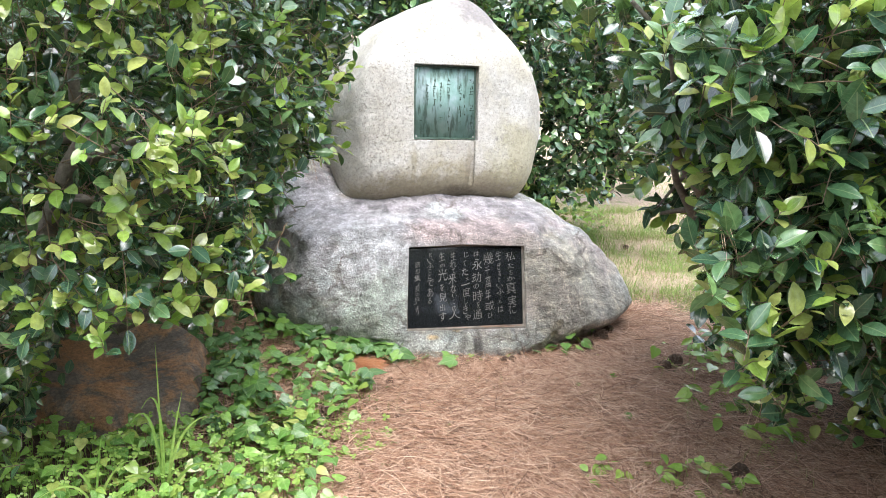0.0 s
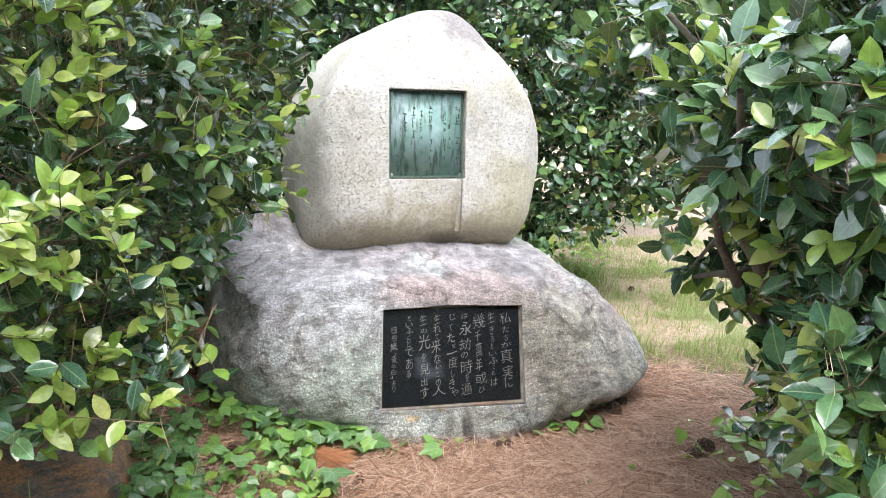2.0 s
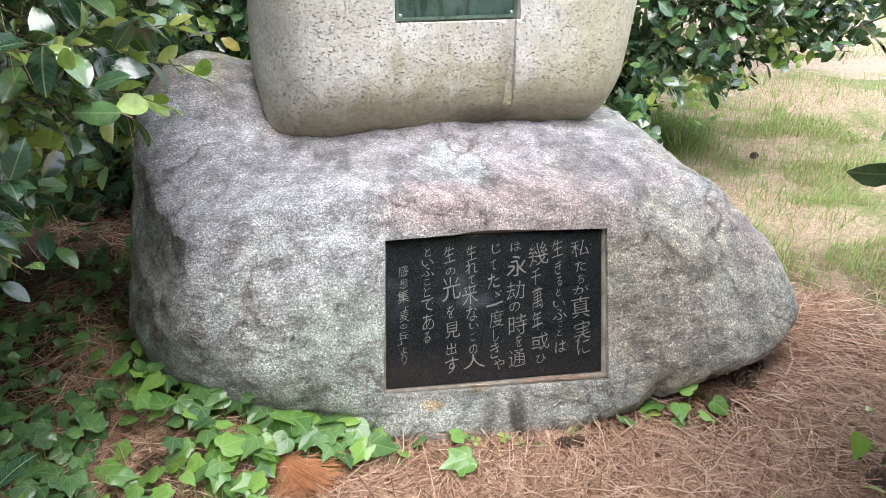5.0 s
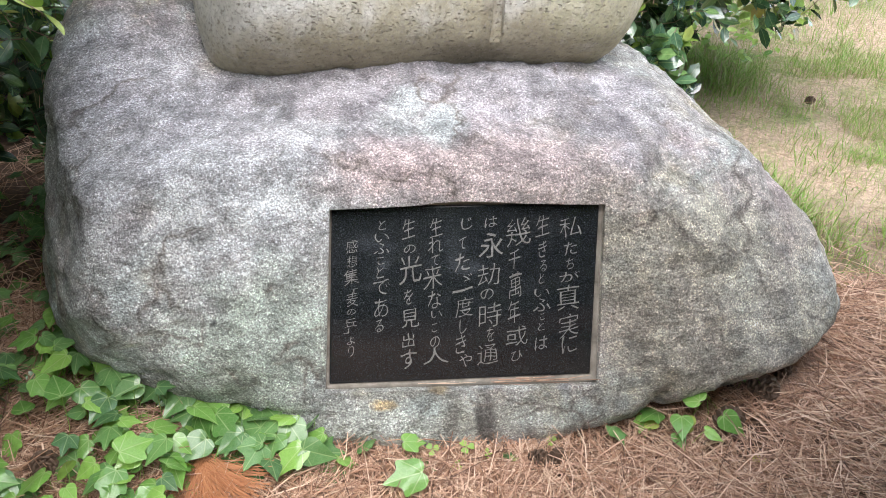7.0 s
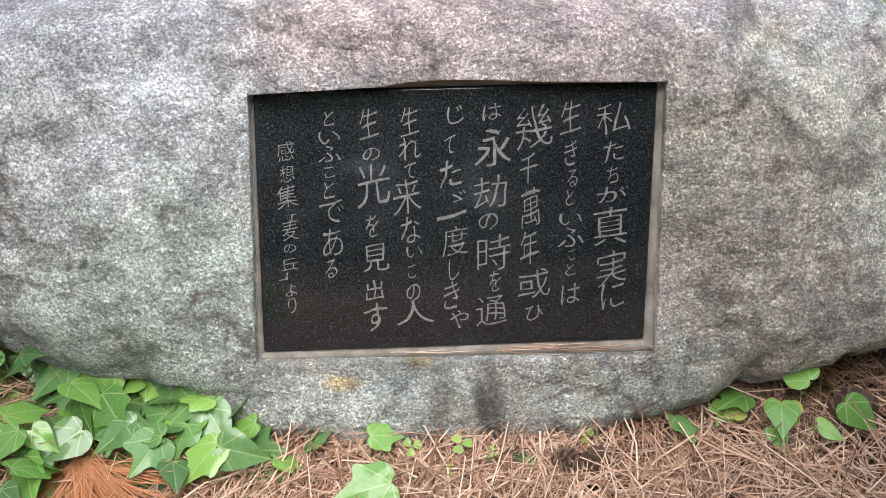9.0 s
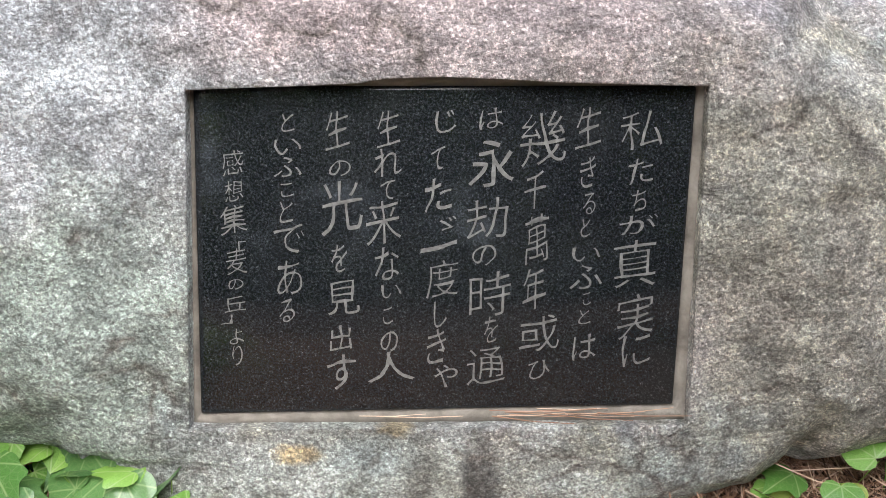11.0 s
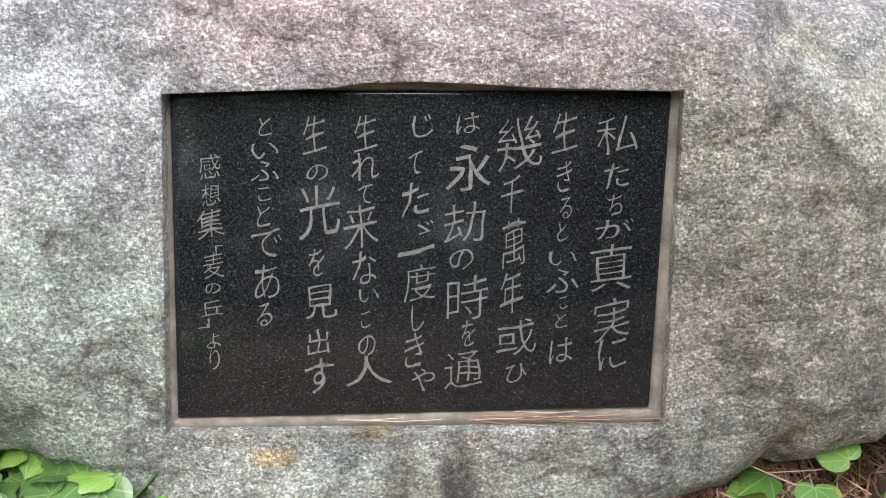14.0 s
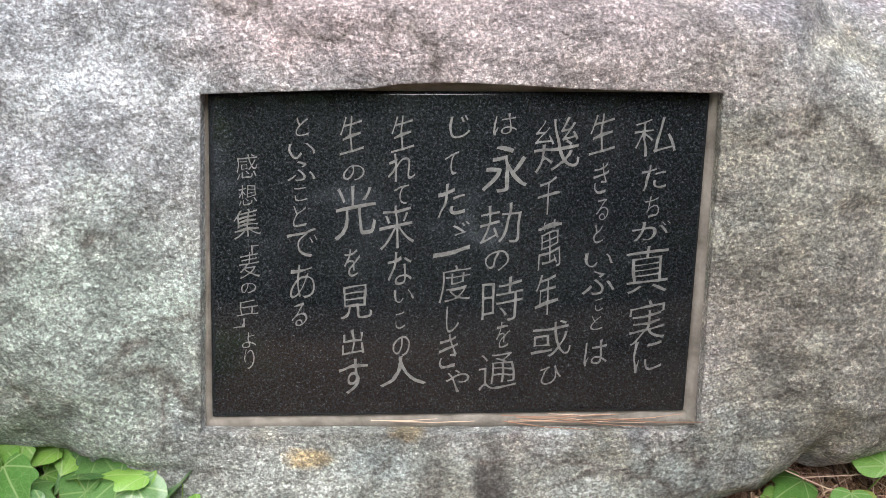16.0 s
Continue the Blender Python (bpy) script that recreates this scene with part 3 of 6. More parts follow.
def quick_mesh(name, verts, faces, mats, index=None, smooth=True, flat=None):
    """A mesh of faces that all have as many corners, built fast."""
    verts, faces = np.asarray(verts, np.float32), np.asarray(faces, np.int32)
    me = bpy.data.meshes.new(name)
    k = faces.shape[1]
    me.vertices.add(len(verts))
    me.vertices.foreach_set("co", verts.ravel())
    me.loops.add(faces.size)
    me.loops.foreach_set("vertex_index", faces.ravel())
    me.polygons.add(len(faces))
    me.polygons.foreach_set("loop_start", np.arange(0, faces.size, k, dtype=np.int32))
    finish(me, mats, smooth)
    if flat is not None:
        flat_map(me, flat)
    if index is not None:
        me.polygons.foreach_set("material_index", np.asarray(index, np.int32))
    me.update(calc_edges=True)
    return me


def frames(pos, along, up, size):
    """Matrices (n, 3, 4): y runs along, z up as far as it can, scaled by size."""
    y = along / np.linalg.norm(along, axis=1, keepdims=True)
    x = np.cross(y, up)
    x /= np.linalg.norm(x, axis=1, keepdims=True) + 1e-9
    z = np.cross(x, y)
    s = np.asarray(size).reshape(-1, 1)
    return np.stack([x * s, y * s, z * s, pos], axis=2)


def tube(points, radii, sides=6):
    """Vertices and quads of a tapered tube along points."""
    pts = [Vector([float(q) for q in p]) for p in points]
    radii = [float(r) for r in radii]
    vs, fs = [], []
    for i, p in enumerate(pts):
        d = (pts[min(i + 1, len(pts) - 1)] - pts[max(i - 1, 0)]).normalized()
        a = d.orthogonal().normalized()
        c = d.cross(a)
        for s in range(sides):
            w = 2 * math.pi * s / sides
            vs.append(p + radii[i] * (math.cos(w) * a + math.sin(w) * c))
    for i in range(len(pts) - 1):
        for s in range(sides):
            t = (s + 1) % sides
            fs.append((i * sides + s, i * sides + t, (i + 1) * sides + t, (i + 1) * sides + s))
    return vs, fs


def tubes(name, lines, mat, sides=6):
    vs, fs = [], []
    for points, radii in lines:
        v, f = tube(points, radii, sides)
        k = len(vs)
        vs += v
        fs += [tuple(i + k for i in q) for q in f]
    return mesh_of(name, vs, fs, mat)


def boulder(centre, planes, power, level, warps):
    """A rounded rock: planes are (normal, point on it); warps are (scale, height, seed)."""
    bm = bmesh.new()
    bmesh.ops.create_icosphere(bm, subdivisions=level, radius=1)
    d = np.array([v.co[:] for v in bm.verts])
    d /= np.linalg.norm(d, axis=1, keepdims=True)
    c = np.array(centre)
    s = np.zeros(len(d))
    for nrm, pt in planes:
        nrm = np.array(nrm, float) / np.linalg.norm(nrm)
        s += np.maximum(0, d @ nrm / max(0.02, (np.array(pt) - c) @ nrm)) ** power
    r = s ** (-1 / power)
    p = c + d * r[:, None]
    for scale, height, seed in warps:
        p = p + d * (wobble(p, scale, seed, 3) * height)[:, None]
    return bm, p


def put_back(bm, p):
    for v, q in zip(bm.verts, p):
        v.co = q


def carve(ob, cutters):
    """Cuts the cutters (bmeshes) out of ob's mesh."""
    for bm in cutters:
        bmesh.ops.recalc_face_normals(bm, faces=bm.faces)
        me = bpy.data.meshes.new("cutter")
        bm.to_mesh(me)
        bm.free()
        cut = new("cutter", me)
        md = ob.modifiers.new("carve", "BOOLEAN")
        md.object, md.operation, md.solver = cut, "DIFFERENCE", "EXACT"
        bpy.context.view_layer.update()
        done = bpy.data.meshes.new_from_object(ob.evaluated_get(bpy.context.evaluated_depsgraph_get()))
        ob.modifiers.clear()
        ob.data = done
        bpy.data.objects.remove(cut)


def prism(corners_low, corners_high):
    bm = bmesh.new()
    a = [bm.verts.new(p) for p in corners_low]
    b = [bm.verts.new(p) for p in corners_high]
    n = len(a)
    bm.faces.new(a[::-1])
    bm.faces.new(b)
    for i in range(n):
        bm.faces.new((a[i], a[(i + 1) % n], b[(i + 1) % n], b[i]))
    bmesh.ops.recalc_face_normals(bm, faces=bm.faces)
    return bm


# ---- ground ----
def smooth_step(a, b, x):
    t = np.clip((x - a) / (b - a), 0, 1)
    return t * t * (3 - 2 * t)


def ground_height(x, y):
    """The ground lies a little lower in front of the stones than beside them."""
    x, y = np.asarray(x, float), np.asarray(y, float)
    side = smooth_step(0.35, 0.95, np.abs(x)) * smooth_step(-1.1, -0.3, y) * (1 - smooth_step(2.0, 5.0, y))
    p = np.stack([x, y, np.zeros_like(x)], -1).reshape(-1, 3)
    bump = (wobble(p, 1.7, 3, 2) * 0.02 + wobble(p, 8.0, 5, 2) * 0.006).reshape(x.shape)
    near = 1 - smooth_step(4, 12, np.hypot(x, y))
    return 0.07 * side + bump * near


def build_ground():
    def steps(lo, hi, inner, out):
        fine = np.arange(lo, hi + 1e-6, inner)
        far = np.array([0.1, 0.25, 0.5, 0.9, 1.5, 2.5, 4, 7, 12, 20, 35, 60, 120, 250, 500, 900])
        return np.concatenate([lo - far[::-1], fine, hi + far])
    xs, ys = steps(-2.2, 3.0, 0.035, 0), steps(-3.0, 3.6, 0.035, 0)
    gx, gy = np.meshgrid(xs, ys)
    v = np.stack([gx, gy, ground_height(gx, gy)], -1).reshape(-1, 3)
    w = len(xs)
    i = np.arange((len(ys) - 1) * w).reshape(-1, w)[:, :-1].ravel()
    me = quick_mesh("ground", v, np.stack([i, i + 1, i + w + 1, i + w], 1), GROUND)
    tagged(new("ground", me), "bare soil under brown pine litter, passing into thin lawn", "ground", kind="structure")


build_ground()


# ---- the lower boulder and its inscription ----
FACE = Vector((0, 0.0235, 0.5105))
FU, FV, FW = Vector((1, 0, 0)), Vector((0, 0.332, 0.943)).normalized(), Vector((0, -0.943, 0.332)).normalized()


def on_face(u, down, out=0.0):
    """A point of the black slab's face: metres to the right, downwards, and out of it."""
    return FACE + FU * u - FV * down + FW * out


def build_pedestal():
    planes = [((0.042, -0.921, 0.387), (0.020, -0.011, 0.481)), ((0.011, -0.993, 0.115), (0.006, -0.114, 0.362)), ((-0.269, -0.897, -0.351), (-0.179, -0.176, 0.067)),
              ((0.105, -0.420, 0.901), (0.044, 0.242, 0.681)), ((0.086, 0.019, 0.996), (0.034, 0.427, 0.690)), ((-0.137, -0.146, 0.980), (-0.059, 0.357, 0.722)),
              ((-0.488, -0.870, 0.071), (-0.443, -0.370, 0.364)), ((-0.839, -0.486, 0.245), (-0.748, -0.014, 0.519)), ((-0.702, -0.496, -0.510), (-0.591, 0.003, -0.129)),
              ((0.354, -0.703, 0.617), (0.199, 0.024, 0.647)), ((0.602, 0.033, 0.798), (0.336, 0.438, 0.746)), ((0.233, -0.632, -0.740), (0.137, 0.049, -0.135)),
              ((0.990, -0.102, -0.102), (0.949, 0.322, 0.202)), ((0.713, 0.673, 0.198), (0.421, 0.817, 0.417)), ((0.000, 0.981, 0.196), (0.000, 1.074, 0.431)),
              ((-0.696, 0.712, 0.096), (-0.526, 0.958, 0.373)), ((-0.97, -0.13, 0.20), (-0.945, 0.36, 0.32)), ((0.000, 0.000, -1.000), (0.000, 0.420, -0.120)),
              ((0.852, -0.113, 0.511), (0.643, 0.335, 0.686)), ((0.633, -0.305, -0.712), (0.461, 0.198, -0.218))]
    c = (0.0, 0.42, 0.3)
    bm, p = boulder(c, planes, 34, 8, [(1.6, 0.008, 11), (4.5, 0.012, 12), (11, 0.007, 13), (28, 0.0025, 14)])
    # worn facets and ridges
    out = p - np.array(c)
    out /= np.linalg.norm(out, axis=1, keepdims=True)
    slant = p @ np.array([[0.9, 0.1, -0.42], [-0.1, 1.0, 0.1], [0.42, -0.1, 0.9]]) * np.array([1.0, 1.0, 1.5])
    p += out * (0.020 * (0.35 - np.abs(wobble(slant, 3.3, 15, 2))) + 0.009 * (0.35 - np.abs(wobble(slant, 8.5, 16, 2))) + 0.006 * (0.35 - np.abs(wobble(slant, 21, 17, 2))))[:, None]
    # a crease that runs down the crown, and a notch low on one flank
    run = (p[:, 0] + 0.21) - 0.75 * (0.3 - p[:, 1])
    p[:, 2] -= 0.010 * np.exp(-(run / 0.016) ** 2) * smooth_step(0.06, 0.12, p[:, 1]) * smooth_step(0.42, 0.3, p[:, 1]) * (p[:, 2] > 0.5)
    p[:, 1] += 0.028 * np.exp(-((p[:, 0] - 0.40 - 0.25 * p[:, 2]) / 0.022) ** 2) * smooth_step(0.2, 0.08, p[:, 2]) * (p[:, 1] < 0.2)
    # a shoulder that rises behind on one side
    d = p - np.array((-0.775, 0.60, 0.66))
    p[:, 2] += 0.16 * np.exp(-(d[:, 0] / 0.25) ** 2 - (d[:, 1] / 0.30) ** 2) * smooth_step(0.2, 0.6, p[:, 2])
    # the undercut crack low on the front
    z0 = 0.135 + 0.03 * np.sin(p[:, 0] * 3.0)
    p[:, 1] += 0.020 * np.exp(-((p[:, 2] - z0) / 0.011) ** 2) * smooth_step(-0.22, -0.4, p[:, 0]) * (p[:, 1] < 0.2)
    # the face was dressed flat round the cut
    rel = p - np.array(FACE)
    u, down, rise = rel[:, 0], -(rel @ np.array(FV)), rel @ np.array(FW)
    beyond = np.maximum.reduce([np.abs(u + 0.003) - 0.285, -down, down - 0.385, np.zeros(len(p))])
    flat = smooth_step(0.17, 0.01, beyond) * (np.abs(rise) < 0.12)
    p += np.array(FW) * (flat * 0.9 * (0.017 + 0.004 * wobble(p, 9, 18, 2) - rise))[:, None]
    put_back(bm, p)
    me = bpy.data.meshes.new("boulder")
    bm.to_mesh(me)
    bm.free()
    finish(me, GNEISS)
    ob = new("pedestal_boulder", me)
    tagged(ob, "large rounded grey boulder with a cut recess, under the white stone", "boulder")
    # the cut's upper lip is chipped into a shallow arch
    corners = [(-0.275, 0.004), (-0.213, 0.001), (-0.154, -0.001), (-0.095, -0.004), (-0.066, -0.009), (-0.001, -0.011), (0.059, -0.009), (0.118, -0.006), (0.202, -0.004), (0.276, -0.003),
               (0.277, 0.171), (0.279, 0.381), (0.156, 0.382), (-0.077, 0.384), (-0.292, 0.384), (-0.282, 0.171)]
    carve(ob, [prism([on_face(u, d, -0.03) for u, d in corners], [on_face(u * 1.01, d, 0.3) for u, d in corners])])
    return ob


def build_slab():
    thing = empty("inscription_slab", on_face(0, 0.36, -0.03))
    tagged(thing, "black polished granite slab engraved with cursive Japanese writing", "plaque")
    inv = Matrix.Translation(-thing.location)
    low = [(-0.272, 0.0), (0.268, -0.003), (0.2655, 0.363), (-0.2845, 0.374)]
    bm = prism([on_face(u, d, -0.028) for u, d in low], [on_face(u, d, 0) for u, d in low])
    bmesh.ops.bevel(bm, geom=[e for e in bm.edges], offset=0.004, segments=2, affect="EDGES", profile=0.6)
    bm.transform(inv)
    slab = part("slab", bm, BLACK, thing)
    # mortar round the slab, one strip to a side
    wide = [(-0.281, -0.014), (0.281, -0.014), (0.283, 0.385), (-0.296, 0.389)]
    rng = random.Random(5)
    for i in range(4):
        j = (i + 1) % 4
        bm = bmesh.new()
        rows = []
        for k in range(25):
            f = k / 24
            a = [wide[i][q] + f * (wide[j][q] - wide[i][q]) for q in (0, 1)]
            b = [low[i][q] + f * (low[j][q] - low[i][q]) for q in (0, 1)]
            h = -0.003 + rng.uniform(-0.0012, 0.0012)
            rows.append([bm.verts.new(inv @ on_face(*a, -0.0285)), bm.verts.new(inv @ on_face(*a, h + 0.004)), bm.verts.new(inv @ on_face(*b, h)), bm.verts.new(inv @ on_face(*b, -0.0285))])
        for r, s in zip(rows, rows[1:]):
            for q in range(3):
                bm.faces.new((r[q], s[q], s[q + 1], r[q + 1]))
        bmesh.ops.recalc_face_normals(bm, faces=bm.faces)
        part("mortar", bm, MORTAR, thing, "weathered mortar joint")
    return thing, inv


DENSE = "私真実幾萬年劫時通度来感想集麦或"


def glyph_mesh(ch, seed):
    """One engraved sign in brush-like strokes of uneven weight, in a box 1 wide and 1 high round the origin, facing +z."""
    cu = bpy.data.curves.new("sign", "FONT")
    cu.body, cu.size, cu.resolution_u, cu.extrude = ch, 1.0, 4, 0.0
    ob = new("sign", cu)
    bpy.context.view_layer.update()
    me = bpy.data.meshes.new_from_object(ob.evaluated_get(bpy.context.evaluated_depsgraph_get()))
    bpy.data.objects.remove(ob)
    bm = bmesh.new()
    bm.from_mesh(me)
    bmesh.ops.remove_doubles(bm, verts=bm.verts, dist=1e-5)
    for _ in range(3):
        long = [e for e in bm.edges if e.is_boundary and e.calc_length() > 0.07]
        if long:
            bmesh.ops.subdivide_edges(bm, edges=long, cuts=1)
    bmesh.ops.triangulate(bm, faces=bm.faces)
    # each rim point moves in or out, so that strokes swell and thin like a brush's
    move = {}
    for v in bm.verts:
        rim = [e for e in v.link_edges if e.is_boundary]
        if len(rim) != 2:
            continue
        out = Vector((0, 0, 0))
        for e in rim:
            f = e.link_faces[0]
            d = (e.verts[1].co - e.verts[0].co).normalized()
            n = Vector((d.y, -d.x, 0))
            if n.dot((e.verts[0].co + e.verts[1].co) / 2 - f.calc_center_median()) < 0:
                n = -n
            out += n
        p = np.array([[v.co.x, v.co.y, 0.3 * seed]])
        move[v] = out.normalized() * ((0.009 if ch in DENSE else 0.015) * float(wobble(p, 4.0, seed)[0]) - (0.012 if ch in DENSE else 0.007)) if out.length > 0.3 else out * 0
    for v, d in move.items():
        v.co += d
    bm.to_mesh(me)
    bm.free()
    co = np.array([v.co[:] for v in me.vertices])
    co -= (co.min(0) + co.max(0)) / 2
    co[:, 2] = 0
    em = max(np.ptp(co[:, 0]), np.ptp(co[:, 1]))
    co[:, 1] += 0.17 * co[:, 0]
    co[:, 0] += 0.05 * em * wobble(co / em, 2.3, seed)
    co[:, 1] += 0.05 * em * wobble(co / em, 2.3, seed + 50)
    co -= (co.min(0) + co.max(0)) / 2
    wide, tall = np.ptp(co[:, 0]), np.ptp(co[:, 1])
    co[:, 0] /= wide
    co[:, 1] /= tall
    me.vertices.foreach_set("co", co.astype(np.float32).ravel())
    return finish(me, CARVED, False)


def column(slab_thing, inv, text, places):
    """Signs of one column: right, down, width and height in millimetres."""
    turn = Matrix.Identity(4)
    for r in range(3):
        turn[r][0], turn[r][1], turn[r][2] = FU[r], FV[r], FW[r]
    for i, (ch, (u, d, w, h)) in enumerate(zip(text, places)):
        at = inv @ on_face(u / 1000, d / 1000, 0.0006)
        ob = child("sign", glyph_mesh(ch, ord(ch) + i), slab_thing, Matrix.Translation(at) @ turn @ Matrix.Diagonal((w / 1000, h / 1000, 1, 1)))
        tagged(ob, "engraved sign, greyish white")


build_pedestal()
slab_thing, slab_inv = build_slab()
column(slab_thing, slab_inv, "私たちが真実に", [(211, 45, 46, 43), (212, 90, 28, 29), (212, 122, 16, 24), (213, 149, 43, 24), (211, 194, 48, 56), (215, 256, 42, 55), (218, 296, 33, 41)])
column(slab_thing, slab_inv, "生きるといふことは", [(153, 43, 28, 46), (154, 90, 17, 36), (157, 125, 14, 24), (154, 153, 11, 21), (156, 183, 32, 16), (157, 209, 37, 28), (159, 234, 9, 16), (157, 256, 14, 17), (158, 292, 27, 33)])
column(slab_thing, slab_inv, "幾千萬年或ひ", [(104, 55, 50, 62), (97, 110, 24, 43), (100, 166, 26, 59), (99, 223, 26, 48), (106, 275, 46, 44), (107, 319, 25, 24)])
column(slab_thing, slab_inv, "は永劫の時を通", [(47, 33, 26, 24), (48, 82, 50, 51), (45, 142, 46, 48), (42, 184, 27, 24), (49, 228, 47, 53), (51, 271, 16, 31), (46, 315, 44, 48)])
column(slab_thing, slab_inv, "じてたゞ一度しきや", [(-2, 36, 23, 25), (-10, 75, 15, 26), (-10, 117, 30, 38), (1, 148, 19, 17), (-9, 174, 41, 16), (-5, 212, 36, 45), (-7, 253, 15, 31), (-11, 291, 22, 42), (0, 327, 27, 28)])
column(slab_thing, slab_inv, "生れて来ないこの人", [(-64, 45, 25, 41), (-65, 81, 30, 31), (-65, 110, 16, 22), (-70, 148, 39, 51), (-67, 194, 27, 38), (-62, 226, 23, 16), (-66, 254, 11, 21), (-65, 285, 20, 24), (-63, 316, 54, 38)])
column(slab_thing, slab_inv, "生の光を見出す", [(-119, 47, 26, 43), (-117, 87, 24, 17), (-116, 132, 46, 62), (-120, 188, 18, 32), (-116, 233, 36, 42), (-120, 281, 25, 31), (-120, 322, 34, 43)])
column(slab_thing, slab_inv, "といふことである", [(-172, 38, 14, 20), (-173, 64, 29, 18), (-174, 86, 31, 22), (-175, 111, 14, 16), (-177, 136, 15, 24), (-175, 165, 34, 33), (-176, 210, 28, 39), (-180, 248, 18, 28)])
column(slab_thing, slab_inv, "感想集「麦の丘」より", [(-233, 82, 23, 28), (-233, 113, 20, 23), (-235, 145, 30, 35), (-227, 174, 9, 12), (-234, 192, 23, 31), (-236, 218, 17, 12), (-238, 241, 24, 20), (-248, 259, 13, 12), (-238, 279, 16, 19), (-238, 302, 12, 24)])


# ---- the white stone and its bronze plate ----
PLATE = Vector((-0.068, 0.338, 1.145))
PU = Vector((0.323, 0.043, 0)).normalized()
PW = Vector((0.13, -0.98, 0.134)).normalized()
PV = PW.cross(PU).normalized()


def on_plate(u, up, out=0.0):
    return PLATE + PU * u + PV * up + PW * out


def build_white_stone():
    planes = [((0.13, -0.98, 0.134), (-0.068, 0.322, 1.145)), ((0.05, -0.75, 0.66), (0, 0.47, 1.5)), ((0.1, -0.8, -0.6), (0, 0.33, 0.71)),
              ((-1, -0.05, 0.06), (-0.60, 0.5, 0.9)), ((-0.82, -0.1, 0.57), (-0.425, 0.5, 1.4)), ((-0.42, 0, 0.91), (-0.12, 0.5, 1.605)),
              ((0.12, 0, 1), (0.05, 0.5, 1.655)), ((0.76, -0.05, 0.65), (0.28, 0.5, 1.455)), ((0.93, 0, 0.3), (0.49, 0.5, 1.22)),
              ((0.98, 0, -0.22), (0.515, 0.5, 1.0)), ((0.8, -0.6, 0.05), (0.42, 0.42, 1.1)), ((-0.75, -0.66, 0.05), (-0.565, 0.37, 1.1)),
              ((0, 0, -1), (0, 0.5, 0.625)), ((0.1, 1, 0.1), (0, 0.92, 1.1)), ((-0.9, 0, -0.4), (-0.615, 0.5, 0.76)), ((0.8, 0, -0.6), (0.44, 0.5, 0.76))]
    bm, p = boulder((-0.07, 0.62, 1.12), planes, 17, 7, [(2.2, 0.010, 21), (6, 0.004, 22), (20, 0.002, 23)])
    put_back(bm, p)
    me = bpy.data.meshes.new("white_stone")
    bm.to_mesh(me)
    bm.free()
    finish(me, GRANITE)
    ob = new("memorial_stone", me)
    tagged(ob, "upright rounded whitish granite stone with pitted hammered surface, on the boulder", "stone")
    hw, hh = 0.163, 0.178
    box = [(-hw, -hh), (hw, -hh), (hw, hh), (-hw, hh)]
    cuts = [prism([on_plate(u, v, -0.012) for u, v in box], [on_plate(u, v, 0.2) for u, v in box])]
    groove = [(0.125, -0.46), (0.15, -0.46), (0.152, -0.17), (0.127, -0.17)]
    cuts.append(prism([on_plate(u, v, 0.004 - 0.02 * (v < -0.3)) for u, v in groove], [on_plate(u, v, 0.2) for u, v in groove]))
    carve(ob, cuts)
    return ob


